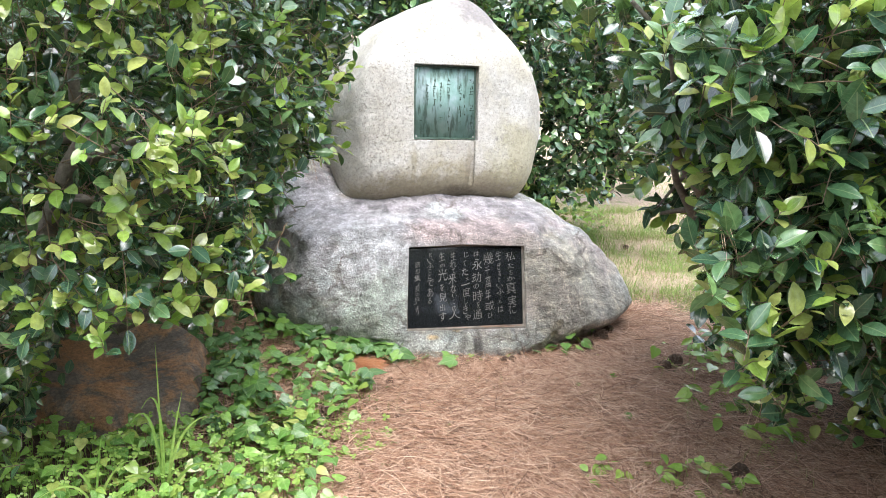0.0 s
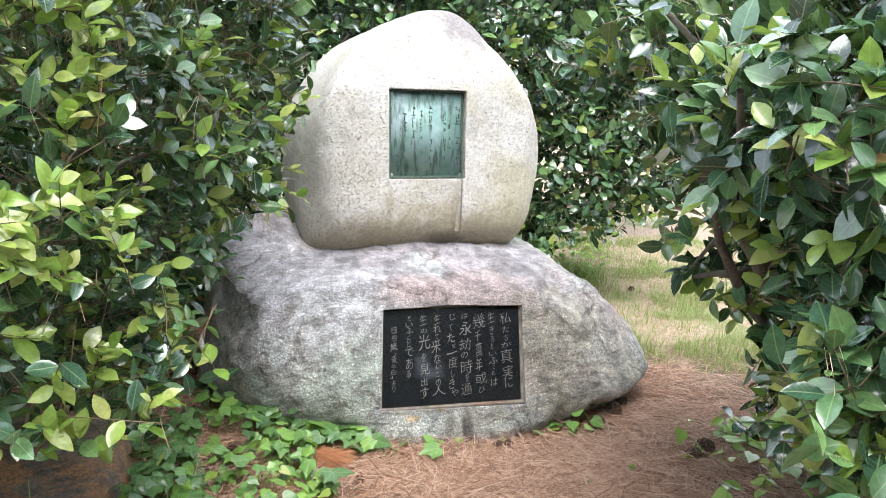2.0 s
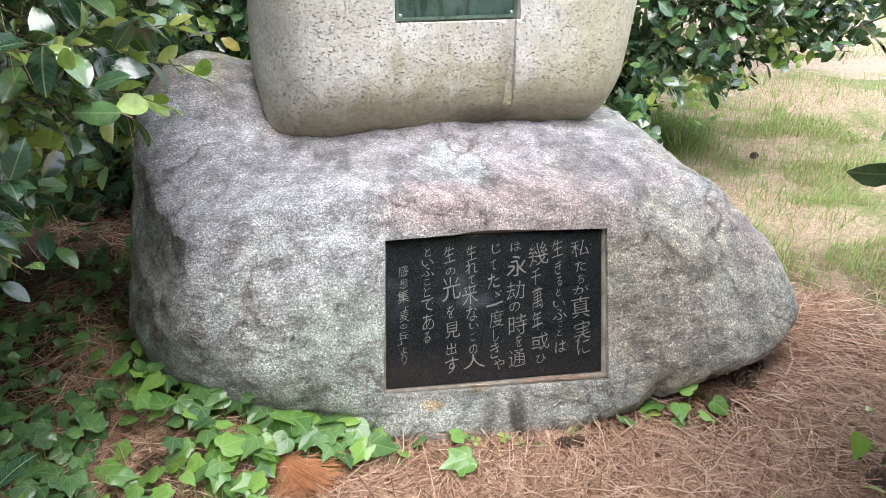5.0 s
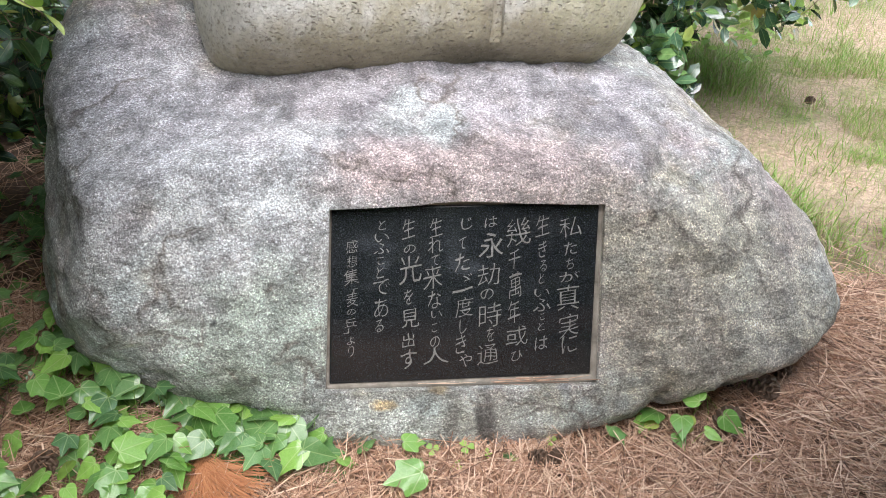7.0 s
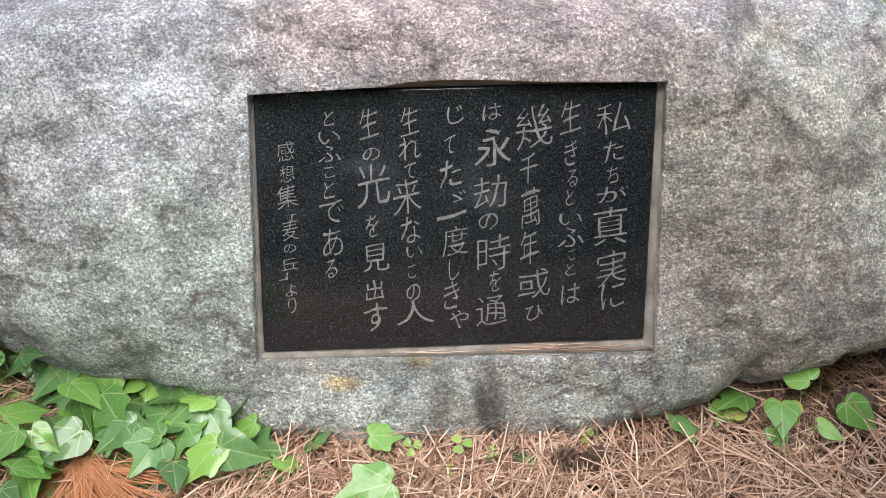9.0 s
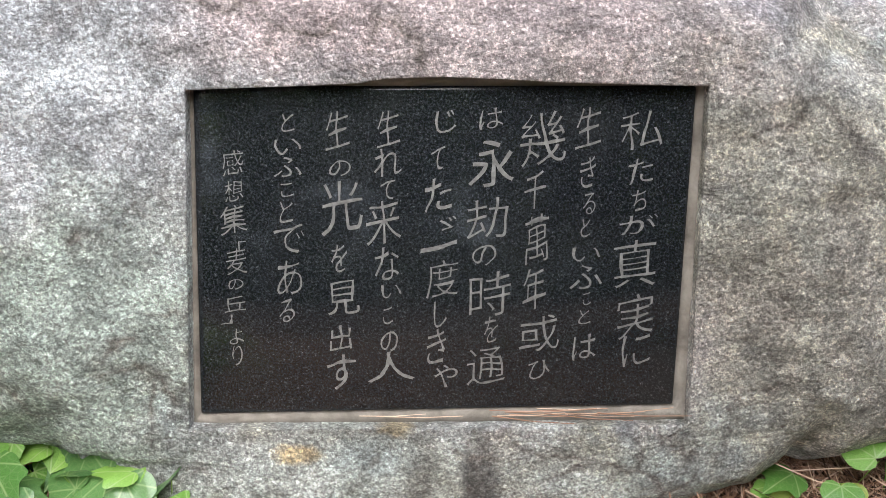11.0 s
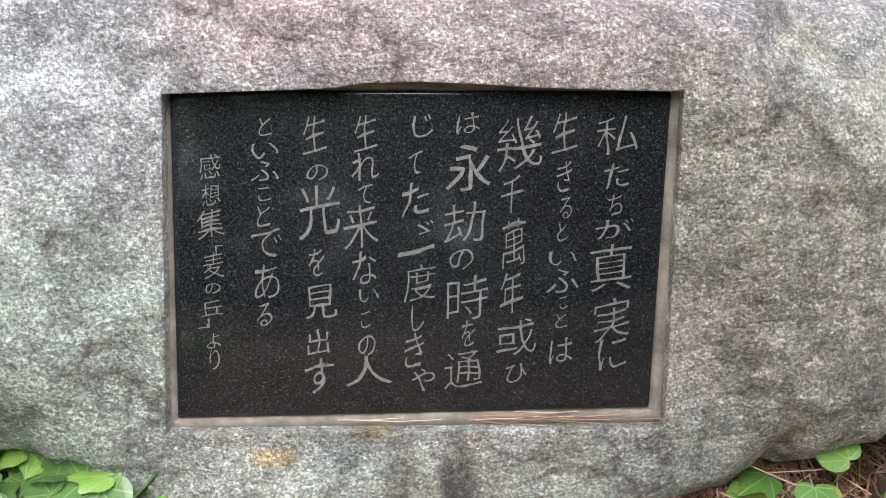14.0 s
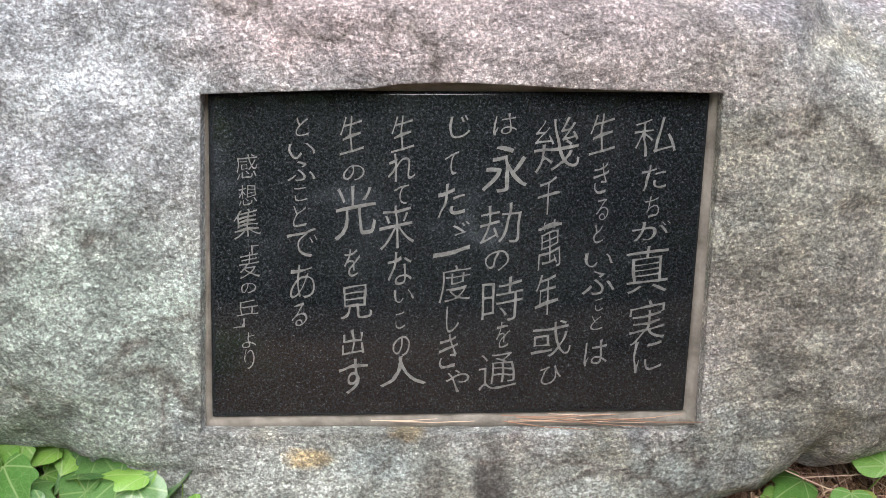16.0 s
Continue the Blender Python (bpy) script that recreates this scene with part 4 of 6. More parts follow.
def build_bronze_plate():
    thing = empty("bronze_plate", on_plate(0, -0.17, -0.012))
    tagged(thing, "green weathered bronze plate with worn raised writing, screwed to the stone", "plaque")
    inv = Matrix.Translation(-thing.location)
    hw, hh = 0.158, 0.173
    box = [(-hw, -hh), (hw, -hh), (hw, hh), (-hw, hh)]
    bm = prism([on_plate(u, v, -0.0125) for u, v in box], [on_plate(u, v, -0.004) for u, v in box])
    bmesh.ops.bevel(bm, geom=list(bm.edges), offset=0.002, segments=2, affect="EDGES")
    bm.transform(inv)
    part("plate", bm, BRONZE, thing)
    # raised border
    for (a, b) in ((0, 1), (1, 2), (2, 3), (3, 0)):
        inner = [(u * (1 - 0.008 / hw), v * (1 - 0.008 / hh)) for u, v in box]
        strip = [box[a], box[b], inner[b], inner[a]]
        bm = prism([on_plate(u, v, -0.0045) for u, v in strip], [on_plate(u, v, -0.001) for u, v in strip])
        bm.transform(inv)
        part("border", bm, VERDIGRIS, thing, "dark patinated raised border", False)
    for su in (-1, 1):
        for sv in (-1, 1):
            bm = bmesh.new()
            bmesh.ops.create_uvsphere(bm, u_segments=12, v_segments=8, radius=0.0055)
            m = Matrix.Identity(4)
            for r in range(3):
                m[r][0], m[r][1], m[r][2] = PU[r], PV[r], PW[r]
            bm.transform(inv @ Matrix.Translation(on_plate(su * (hw - 0.012), sv * (hh - 0.012), -0.003)) @ m @ Matrix.Diagonal((1, 1, 0.5, 1)))
            part("screw", bm, STEEL, thing, "dull domed screw")
    # worn writing: short raised bars in columns
    rng = random.Random(8)
    for u, top, low, wide in [(0.137, 0.13, -0.115, 0.020), (0.098, 0.10, -0.05, 0.012), (0.078, 0.10, -0.09, 0.012), (0.018, 0.115, -0.12, 0.014),
                                                (-0.022, 0.1, -0.075, 0.012), (-0.055, 0.11, -0.09, 0.012), (-0.09, 0.11, -0.02, 0.012), (-0.12, -0.06, -0.15, 0.013)]:
        v = top
        while v > low:
            h = rng.uniform(0.006, 0.02)
            if rng.random() < 0.75:
                bm = bmesh.new()
                for _ in range(rng.randint(2, 4)):
                    cu, cv = u + rng.uniform(-0.4, 0.4) * wide, v - h * rng.uniform(0.1, 0.9)
                    du, dv = (rng.uniform(0.2, 0.5) * wide, 0.0009) if rng.random() < 0.5 else (0.0011, h * rng.uniform(0.25, 0.6))
                    q = [(cu - du, cv - dv), (cu + du, cv - dv + du * 0.2), (cu + du, cv + dv + du * 0.2), (cu - du, cv + dv)]
                    piece = prism([on_plate(a, b, -0.0045) for a, b in q], [on_plate(a, b, -0.0022) for a, b in q])
                    tmp = bpy.data.meshes.new("bar")
                    piece.to_mesh(tmp)
                    piece.free()
                    bm.from_mesh(tmp)
                    bpy.data.meshes.remove(tmp)
                bm.transform(inv)
                part("writing_bar", bm, VERDIGRIS, thing, "worn dark raised stroke", False)
            v -= h + 0.004
    return thing


white_stone = build_white_stone()
bronze_plate = build_bronze_plate()


# ---- leaves ----
def camellia_template(fold=0.16, curl=0.12, wide=0.25, fine=2):
    """An oval leaf with a short tip along +y from 0 to 1, folded along its midrib."""
    if fine == 2:
        ys, ws = [0.0, 0.05, 0.14, 0.28, 0.45, 0.62, 0.77, 0.88, 0.95, 1.0], [0.012, 0.062, 0.145, 0.218, 0.25, 0.236, 0.18, 0.105, 0.042, 0.0]
    elif fine == 1:
        ys, ws = [0.0, 0.07, 0.23, 0.46, 0.70, 0.88, 1.0], [0.012, 0.085, 0.195, 0.25, 0.212, 0.105, 0.0]
    else:
        ys, ws = [0.0, 0.28, 0.68, 1.0], [0.03, 0.22, 0.23, 0.0]
    v, f = [], []
    for y, w in zip(ys, ws):
        w *= wide / 0.25
        z = -curl * y * y
        v += [(-w, y, z + fold * w), (0, y, z), (w, y, z + fold * w)]
    for i in range(len(ys) - 1):
        a = 3 * i
        f += [(a, a + 1, a + 4, a + 3), (a + 1, a + 2, a + 5, a + 4)]
    return np.array(v), np.array(f)


def leaf_fan(half, hollow, curl, wave):
    """A leaf blade from one half of its outline: rings round the middle, bent along and across."""
    rim = half + [(0, 0.06)] + [(-x, y) for x, y in reversed(half[1:])]
    k, mid, pts = len(rim), (0.0, 0.33), []
    for f in (0.45, 0.8, 1.0):
        pts += [(mid[0] + f * (x - mid[0]), mid[1] + f * (y - mid[1])) for x, y in rim]
    pts = [mid] + pts
    v = [(x, y, hollow * abs(x) - 0.45 * x * x - curl * y * y + wave * math.sin(8 * x + 6 * y) * (abs(x) + 0.3 * y)) for x, y in pts]
    tri = [(0, 1 + (i + 1) % k, 1 + i) for i in range(k)]
    for r in (0, 1):
        a, b = 1 + r * k, 1 + (r + 1) * k
        for i in range(k):
            j = (i + 1) % k
            tri += [(a + i, a + j, b + j), (a + i, b + j, b + i)]
    return np.array(v), np.array(tri)


def ivy_template(side=0.43, lobe=0.2, curl=0.16):
    """An ivy leaf with three to five shallow lobes, stalk at the origin, tip along +y, 1 long."""
    half = [(0.0, 1.0), (0.05, 0.92), (0.10, 0.81), (lobe - 0.03, 0.70), (lobe + 0.02, 0.63), (lobe + 0.08, 0.60), (0.5 * (side + lobe) + 0.06, 0.595), (side - 0.01, 0.58), (side + 0.015, 0.53), (side, 0.45),
            (side - 0.03, 0.37), (side - 0.035, 0.29), (side - 0.03, 0.21), (side - 0.06, 0.11), (side - 0.12, 0.03), (0.22, -0.02), (0.11, -0.02)]
    return leaf_fan(half, 0.14, curl, 0.05)


def heart_template(wide=0.37, curl=0.14):
    half = [(0.0, 1.0), (0.035, 0.93), (0.09, 0.83), (0.17, 0.70), (0.25, 0.57), (wide - 0.05, 0.43), (wide, 0.30), (wide, 0.18), (wide - 0.05, 0.07), (0.24, 0.0), (0.14, -0.03), (0.06, 0.0)]
    return leaf_fan(half, 0.22, curl, 0.03)


def clover_template():
    """Three heart-shaped leaflets, 1 across."""
    v, f = [], []
    for k in range(3):
        c, s = math.cos(k * 2.094), math.sin(k * 2.094)
        one = [(0, 0.02, 0), (0.2, 0.22, 0.03), (0.22, 0.42, 0.02), (0.1, 0.5, 0), (0, 0.44, -0.02), (-0.1, 0.5, 0), (-0.22, 0.42, 0.02), (-0.2, 0.22, 0.03)]
        b = len(v)
        v += [(c * x - s * y, s * x + c * y, z) for x, y, z in one]
        f += [(b, b + i, b + i + 1) for i in range(1, 7)]
    return np.array(v), np.array(f)


LEAVES = [camellia_template(0.2, 0.18, 0.285), camellia_template(0.4, 0.12, 0.26), camellia_template(0.12, 0.32, 0.30)]
MID_LEAVES = [camellia_template(0.2, 0.18, 0.285, 1), camellia_template(0.4, 0.12, 0.26, 1), camellia_template(0.12, 0.32, 0.30, 1)]
FAR_LEAVES = [camellia_template(0.16, 0.14, 0.29, 0), camellia_template(0.3, 0.05, 0.25, 0), camellia_template(0.08, 0.24, 0.31, 0)]


def unit(a):
    return a / (np.linalg.norm(a, axis=-1, keepdims=True) + 1e-9)


def grow(sdf, box, count, depth, leaf_size, per, seed, young=0.12, clear=None, outward=0.6, extra=()):
    """Leafy shoots in a volume: positions, directions, ups, sizes and tones of leaves, and the twigs' lines."""
    rng = np.random.default_rng(seed)
    lo, hi = np.array(box[0]), np.array(box[1])
    got = []
    while sum(map(len, got)) < count:
        p = lo + (hi - lo) * rng.random((count * 4, 3))
        s = sdf(p)
        keep = (s < 0) & (s > -depth) & (rng.random(len(p)) < np.exp(s / (depth * 0.55)))
        got.append(p[keep])
    p = np.concatenate(got)[:count]
    near = sdf(p) > -0.1 * depth - 0.05
    e = 0.03
    g = unit(np.stack([sdf(p + np.eye(3)[k] * e) - sdf(p - np.eye(3)[k] * e) for k in range(3)], 1))
    way = unit(outward * g + np.array([0, 0, 0.45]) + 0.55 * rng.normal(size=p.shape))
    if len(extra):
        p = np.concatenate([p, np.array([q[0] for q in extra], float)])
        way = np.concatenate([way, unit(np.array([q[1] for q in extra], float))])
        g = np.concatenate([g, way[-len(extra):]])
        near = np.concatenate([near, np.ones(len(extra), bool)])
    pos, along, ups, size, tone, lines = [], [], [], [], [], []
    for i in range(len(p)):
        n = rng.integers(per[0], per[1] + 1)
        ln = rng.uniform(0.09, 0.17) * n / 6
        d = way[i]
        side = unit(np.cross(d, rng.normal(size=3)))
        other = np.cross(d, side)
        often = young(p[i]) if callable(young) else young
        fresh = (i >= count and len(extra[i - count]) == 2) or rng.random() < (2.0 * often if near[i] else 0.25 * often)
        if fresh and i < count:
            d = unit(d + 0.5 * g[i] + np.array([0, 0, 0.35]))
            side = unit(np.cross(d, rng.normal(size=3)))
            other = np.cross(d, side)
            ln *= 1.15
        sag = np.array([0, 0, -rng.uniform(0.0, 0.05)])
        base = p[i] - d * ln
        for k in range(n):
            t = (k + 0.6) / n
            w = 2.4 * k + rng.uniform(-0.4, 0.4)
            rad = math.cos(w) * side + math.sin(w) * other
            q = base + d * ln * t + sag * t * t
            a = unit(d * (0.3 + (0.9 if fresh else 0.5) * t) + rad * (1.0 - 0.35 * t) + g[i] * 0.25 + np.array([0, 0, -0.08]) + 0.15 * rng.normal(size=3))
            pos.append(q)
            along.append(a)
            ups.append(unit(np.array([0, 0, 0.9]) + 0.45 * g[i] + 0.35 * d + 0.42 * rng.normal(size=3)))
            size.append(rng.uniform(*leaf_size) * (0.8 if fresh and t > 0.7 else 1.0))
            tone.append(1 if fresh and t > 0.25 else (2 if rng.random() < 0.007 else 0))
        lines.append(([base - d * 0.05 - g[i] * 0.06, base, base + d * ln * 0.6 + sag * 0.3, base + d * ln + sag], [0.0019, 0.0017, 0.0013, 0.0007]))
    inside = sdf(np.array([q[0][0] for q in lines])) < -0.03
    lines = [(pts if ok else pts[1:], r if ok else r[1:]) for (pts, r), ok in zip(lines, inside)]
    pos, along, ups, size, tone = map(np.array, (pos, along, ups, size, tone))
    if clear is not None:
        ok = clear(pos + along * size[:, None] * 0.5)
        pos, along, ups, size, tone = pos[ok], along[ok], ups[ok], size[ok], tone[ok]
        lines = [q for q in lines if clear(np.array(q[0])).all()]
    return pos, along, ups, size, tone, lines


TONES = [OLD_LEAF, YOUNG_LEAF, YELLOW_LEAF]
LEAF_MESHES = [[mesh_of("leaf", v, f, mt, True, v[:, :2]) for mt in TONES] for v, f in LEAVES]


def plant_leaves(thing, leaves, singles, where, seed, shapes):
    """Leaves on a shrub: those in the stretch `where` become parts of their own up to `singles`, the rest one foliage part."""
    pos, along, ups, size, tone, lines = leaves
    rng = np.random.default_rng(seed)
    mats = frames(pos, along, ups, size)
    shape = rng.integers(0, len(LEAVES), len(pos))
    order = np.argsort(where(pos))
    alone = set(order[:singles].tolist())
    for i in order[:singles]:
        m = Matrix([list(mats[i][r]) for r in range(3)] + [[0, 0, 0, 1]])
        child("leaf", LEAF_MESHES[shape[i]][tone[i]], thing, m)
    vs, fs, idx, flat, k = [], [], [], [], 0
    rest = np.array([i for i in range(len(pos)) if i not in alone])
    for s, (tv, tf) in enumerate(shapes):
        for t in range(3):
            pick = rest[(shape[rest] == s) & (tone[rest] == t)]
            if len(pick):
                v, f = merged(tv, tf, mats[pick])
                vs.append(v)
                fs.append(f + k)
                idx.append(np.full(len(f), t))
                flat.append(np.tile(tv[:, :2], (len(pick), 1)))
                k += len(v)
    ob = child("foliage", quick_mesh("foliage", np.concatenate(vs), np.concatenate(fs), TONES, np.concatenate(idx), True, np.concatenate(flat)), thing)
    tagged(ob, "dense glossy dark leaves with lighter young tips", kind="stuff")
    tagged(child("twig_growth", tubes("twig_growth", lines if shapes is MID_LEAVES else lines[::2], TWIG, 3), thing), "thin brown twigs", kind="stuff")


def limb(start, end, r0, r1, seed, bend=0.12, steps=7):
    rng = np.random.default_rng(seed)
    a, b = np.array(start, float), np.array(end, float)
    side = unit(np.cross(b - a, rng.normal(size=3)))
    pts = [a + (b - a) * t + side * bend * math.sin(math.pi * t) * np.linalg.norm(b - a) + rng.normal(size=3) * 0.012 for t in np.linspace(0, 1, steps)]
    return pts, list(np.linspace(r0, r1, steps))


# the camera's way stays free of leaves
def free_way(p):
    a, b = np.array((-0.95, -3.7, 1.46)), np.array((-0.2, -1.45, 1.33))
    c = np.array((0.0, -0.8, 0.84))
    ok = np.ones(len(p), bool)
    for s, e, rad in ((a, b, 0.2), (b, c, 0.3)):
        t = np.clip(((p - s) @ (e - s)) / ((e - s) @ (e - s)), 0, 1)
        ok &= np.linalg.norm(p - (s + t[:, None] * (e - s)), axis=1) > rad
    return ok


def left_sdf(p):
    x, y, z = p.T
    low = 0.64 - 0.45 * smooth_step(-1.5, -1.72, x) + 1.3 * np.clip(x + 1.0, 0, 0.5) + 0.08 * smooth_step(-0.6, -0.2, y) * smooth_step(-1.1, -0.85, x) - 0.18 * smooth_step(-0.2, 0.2, y) * smooth_step(-0.95, -1.1, x)
    round_l = np.hypot((x + 1.45) / 1.25, (y + 0.3) / 1.25)
    d = np.maximum.reduce([0.8 * x - 0.6 * y + 0.13, -(y + 1.45), low - z, z - 1.82 + 0.25 * round_l ** 4, y - 0.85, round_l - 1.0, x + 0.56 + 0.25 * np.maximum(0, y + 0.35), -(x + 2.6)])
    return d + 0.12 * wobble(p, 2.6, 31, 2) + 0.06 * wobble(p, 7.5, 33)


def right_sdf(p):
    x, y, z = p.T
    edge = 0.44 + 0.12 * smooth_step(1.3, 1.1, z) * smooth_step(-1.4, -1.0, y) + np.where(z > 0.7, (0.9 - z) * 0.75, 0.15 + (0.7 - z) * 0.25) + np.maximum(0, y + 0.9) * 0.62
    edge = np.maximum(edge - 0.07 * smooth_step(1.25, 1.4, z) - 0.3 * smooth_step(-1.55, -1.85, y) * smooth_step(1.2, 1.0, z), -0.12)
    round_r = np.hypot((x - 1.2) / 1.5, (y + 1.15) / 1.15)
    d = np.maximum.reduce([edge - x, round_r - 1.0, 0.9 * (np.hypot(np.maximum(0, x - 1.3) / 0.95, (y + 1.2) / 0.95) - 1.0), -(y + 2.05), y + 0.42 - 0.2 * (z - 0.8), 0.24 + 0.55 * np.maximum(0, -1.3 - y) - z, z - 1.8 + 0.2 * round_r ** 4 + 0.2 * smooth_step(-1.1, -0.7, y), x - 2.3])
    open_fringe = 0.45 * smooth_step(-0.05, 0.35, wobble(p, 3.0, 45)) * smooth_step(0.5, 0.1, x - edge) * smooth_step(-1.9, -1.5, y)
    open_fringe = open_fringe + 0.5 * np.exp(-((x - 0.56) / 0.26) ** 2 - ((y + 1.05) / 0.3) ** 2 - ((z - 1.1) / 0.2) ** 2)
    return d + 0.11 * wobble(p, 2.4, 41, 2) + 0.06 * wobble(p, 6.5, 43) + open_fringe


def back_sdf(p):
    x, y, z = p.T
    d = np.maximum.reduce([1.15 - y, y - 2.3, z - 3.3, x - 0.86 - 0.88 * smooth_step(0.45, 0.75, z), -(x + 3.2), 0.05 - z])
    return d + 0.15 * wobble(p, 2.0, 51, 2) + 0.06 * wobble(p, 7.0, 53)


def camellia(name, at, leaves, limbs, singles, where, seed, label, shapes=MID_LEAVES):
    thing = empty(name, at)
    tagged(thing, label, "shrub", "camellia shrubs round the stones")
    inv = Matrix.Translation(-Vector(at))
    pos, along, ups, size, tone, lines = leaves
    off = np.array(at)
    lines = [([q - off for q in pts], r) for pts, r in lines]
    for i, (pts, radii) in enumerate(limbs):
        me = tubes("limb", [([np.array(q) - off for q in pts], radii)], BARK, 8)
        child("trunk" if i == 0 else "branch", me, thing, None, "grey-brown smooth bark")
    plant_leaves(thing, (pos - off, along, ups, size, tone, lines), singles, lambda q: where(q + off), seed, shapes)
    return thing


LEFT_TIPS = [((-0.60, -0.34, 1.04), (1, -0.2, 0.1)), ((-0.63, -0.38, 1.12), (1, -0.3, 0.4)), ((-0.66, -0.40, 0.99), (1, -0.4, 0.0)), ((-0.66, -0.34, 1.20), (0.8, -0.3, 0.6)), ((-0.70, -0.42, 1.08), (0.6, -0.9, 0.3)),
             ((-0.95, -0.78, 0.66), (1, 0, 0.1)), ((-1.01, -0.80, 0.63), (1, -0.4, 0.1)), ((-1.08, -0.82, 0.66), (0.8, -0.5, 0.4)), ((-1.0, -0.9, 0.85), (0.8, -0.6, 0.3)), ((-1.12, -1.05, 0.95), (0.6, -0.9, 0.4))]
left_leaves = grow(left_sdf, ((-2.6, -1.45, 0.1), (-0.55, 0.9, 1.85)), 4100, 0.36, (0.043, 0.072), (5, 8), 1, lambda q: (0.17 + 0.43 * float(smooth_step(-0.88, -1.15, q[0]))) * (0.35 + 0.65 * float(smooth_step(0.6, 0.85, q[2]))), free_way, 0.6, LEFT_TIPS)
left_limbs = [limb((-1.75, -0.35, -0.05), (-1.5, -0.5, 1.1), 0.045, 0.03, 1)] + [limb((-1.72 + 0.02 * k, -0.35, 0.25 + 0.13 * k), t, 0.022, 0.006, 10 + k) for k, t in enumerate(
    [(-1.1, -0.8, 0.75), (-1.05, -0.7, 1.0), (-0.95, -0.5, 1.2), (-1.3, -1.05, 1.1), (-1.5, -1.1, 0.9), (-0.95, -0.25, 1.5), (-1.8, -1.1, 1.3), (-1.6, -0.9, 1.9)])]
camellia("camellia_shrub", (-1.75, -0.35, 0.0), left_leaves, left_limbs, 300, lambda q: np.abs(q[:, 0] + 0.95) + np.abs(q[:, 1] + 0.8) + 0.4 * np.abs(q[:, 2] - 1.05), 2,
         "dense camellia shrub, glossy dark leaves, bright young shoots, overhanging ivy")

RIGHT_TIPS = [((x, y, z), (dx, -0.3, dz), 0) for x, y, z, dx, dz in [(0.54, -0.70, 0.85, -1, -0.2), (0.58, -0.72, 0.92, -0.8, 0.1), (0.60, -0.70, 0.81, -0.7, -0.6), (0.64, -0.72, 0.95, -0.6, 0.2), (0.66, -0.70, 0.78, -0.6, -0.7), (0.70, -0.74, 0.86, -0.6, -0.3),
                                                                     (0.72, -0.70, 0.73, -0.5, -0.8), (0.77, -0.68, 0.69, -0.4, -0.9), (0.80, -0.72, 0.78, -0.5, -0.4), (0.50, -0.74, 0.99, -0.9, -0.2), (0.44, -0.72, 1.02, -1, -0.1), (0.47, -0.70, 0.94, -0.7, -0.7)]]
right_leaves = grow(right_sdf, ((-0.22, -2.15, 0.1), (2.3, 0.4, 2.25)), 4700, 0.55, (0.056, 0.088), (4, 7), 3, 0.17, free_way, 0.6, RIGHT_TIPS)
right_limbs = [limb((1.25, -0.7, -0.05), (0.75, -0.95, 1.15), 0.045, 0.028, 3)] + [limb((1.2 - 0.05 * k, -0.72 - 0.03 * k, 0.3 + 0.1 * k), t, 0.026, 0.007, 30 + k) for k, t in enumerate(
    [(0.6, -1.3, 0.75), (1.0, -0.45, 0.95), (0.3, -1.2, 1.3), (0.45, -0.8, 1.15), (0.9, -1.6, 0.9), (0.1, -1.6, 1.45), (0.2, -1.1, 1.6), (0.35, -1.9, 1.3), (0.58, -0.7, 0.84), (0.76, -0.69, 0.72)])]
right_limbs += [([(1.15, -0.68, 0.45), (1.075, -0.72, 0.766), (1.0, -0.75, 0.90), (0.88, -0.76, 1.05), (0.74, -0.78, 1.12), (0.57, -0.82, 1.21), (0.36, -0.9, 1.26)], [0.036, 0.032, 0.028, 0.024, 0.02, 0.015, 0.008]),
                ([(0.88, -0.76, 1.05), (0.92, -0.8, 1.25), (0.88, -0.86, 1.42), (0.74, -0.9, 1.425), (0.55, -1.0, 1.46)], [0.02, 0.018, 0.015, 0.011, 0.006]),
                ([(0.74, -0.78, 1.12), (0.66, -0.76, 1.02), (0.60, -0.74, 0.93), (0.56, -0.72, 0.86)], [0.012, 0.009, 0.007, 0.004])]
camellia("camellia_shrub", (1.25, -0.7, 0.0), right_leaves, right_limbs, 300, lambda q: np.abs(q[:, 0] - 0.3) + np.abs(q[:, 1] + 1.5) + 0.4 * np.abs(q[:, 2] - 1.1), 4,
         "open camellia shrub with large glossy leaves, bare grey branches showing inside")

back_leaves = grow(back_sdf, ((-2.6, 1.0, 0.0), (1.9, 2.1, 2.55)), 8600, 0.55, (0.048, 0.077), (5, 7), 5, 0.10)
back_limbs = [limb((-0.9, 1.8, -0.05), (-0.8, 1.7, 1.5), 0.05, 0.03, 5)] + [limb((-0.9, 1.8, 0.2 + 0.15 * k), t, 0.025, 0.006, 50 + k) for k, t in enumerate(
    [(0.6, 1.5, 0.8), (0.8, 1.5, 1.3), (-0.2, 1.4, 1.6), (-1.6, 1.4, 1.2), (0.3, 1.6, 2.0), (-1.9, 1.6, 1.9)])]
camellia("camellia_hedge", (-0.9, 1.8, 0.0), back_leaves, back_limbs, 120, lambda q: np.abs(q[:, 0] - 0.9) + np.abs(q[:, 1] - 1.2) + np.abs(q[:, 2] - 0.9), 6,
         "tall dark camellia hedge with many small leaves behind the white stone", FAR_LEAVES)


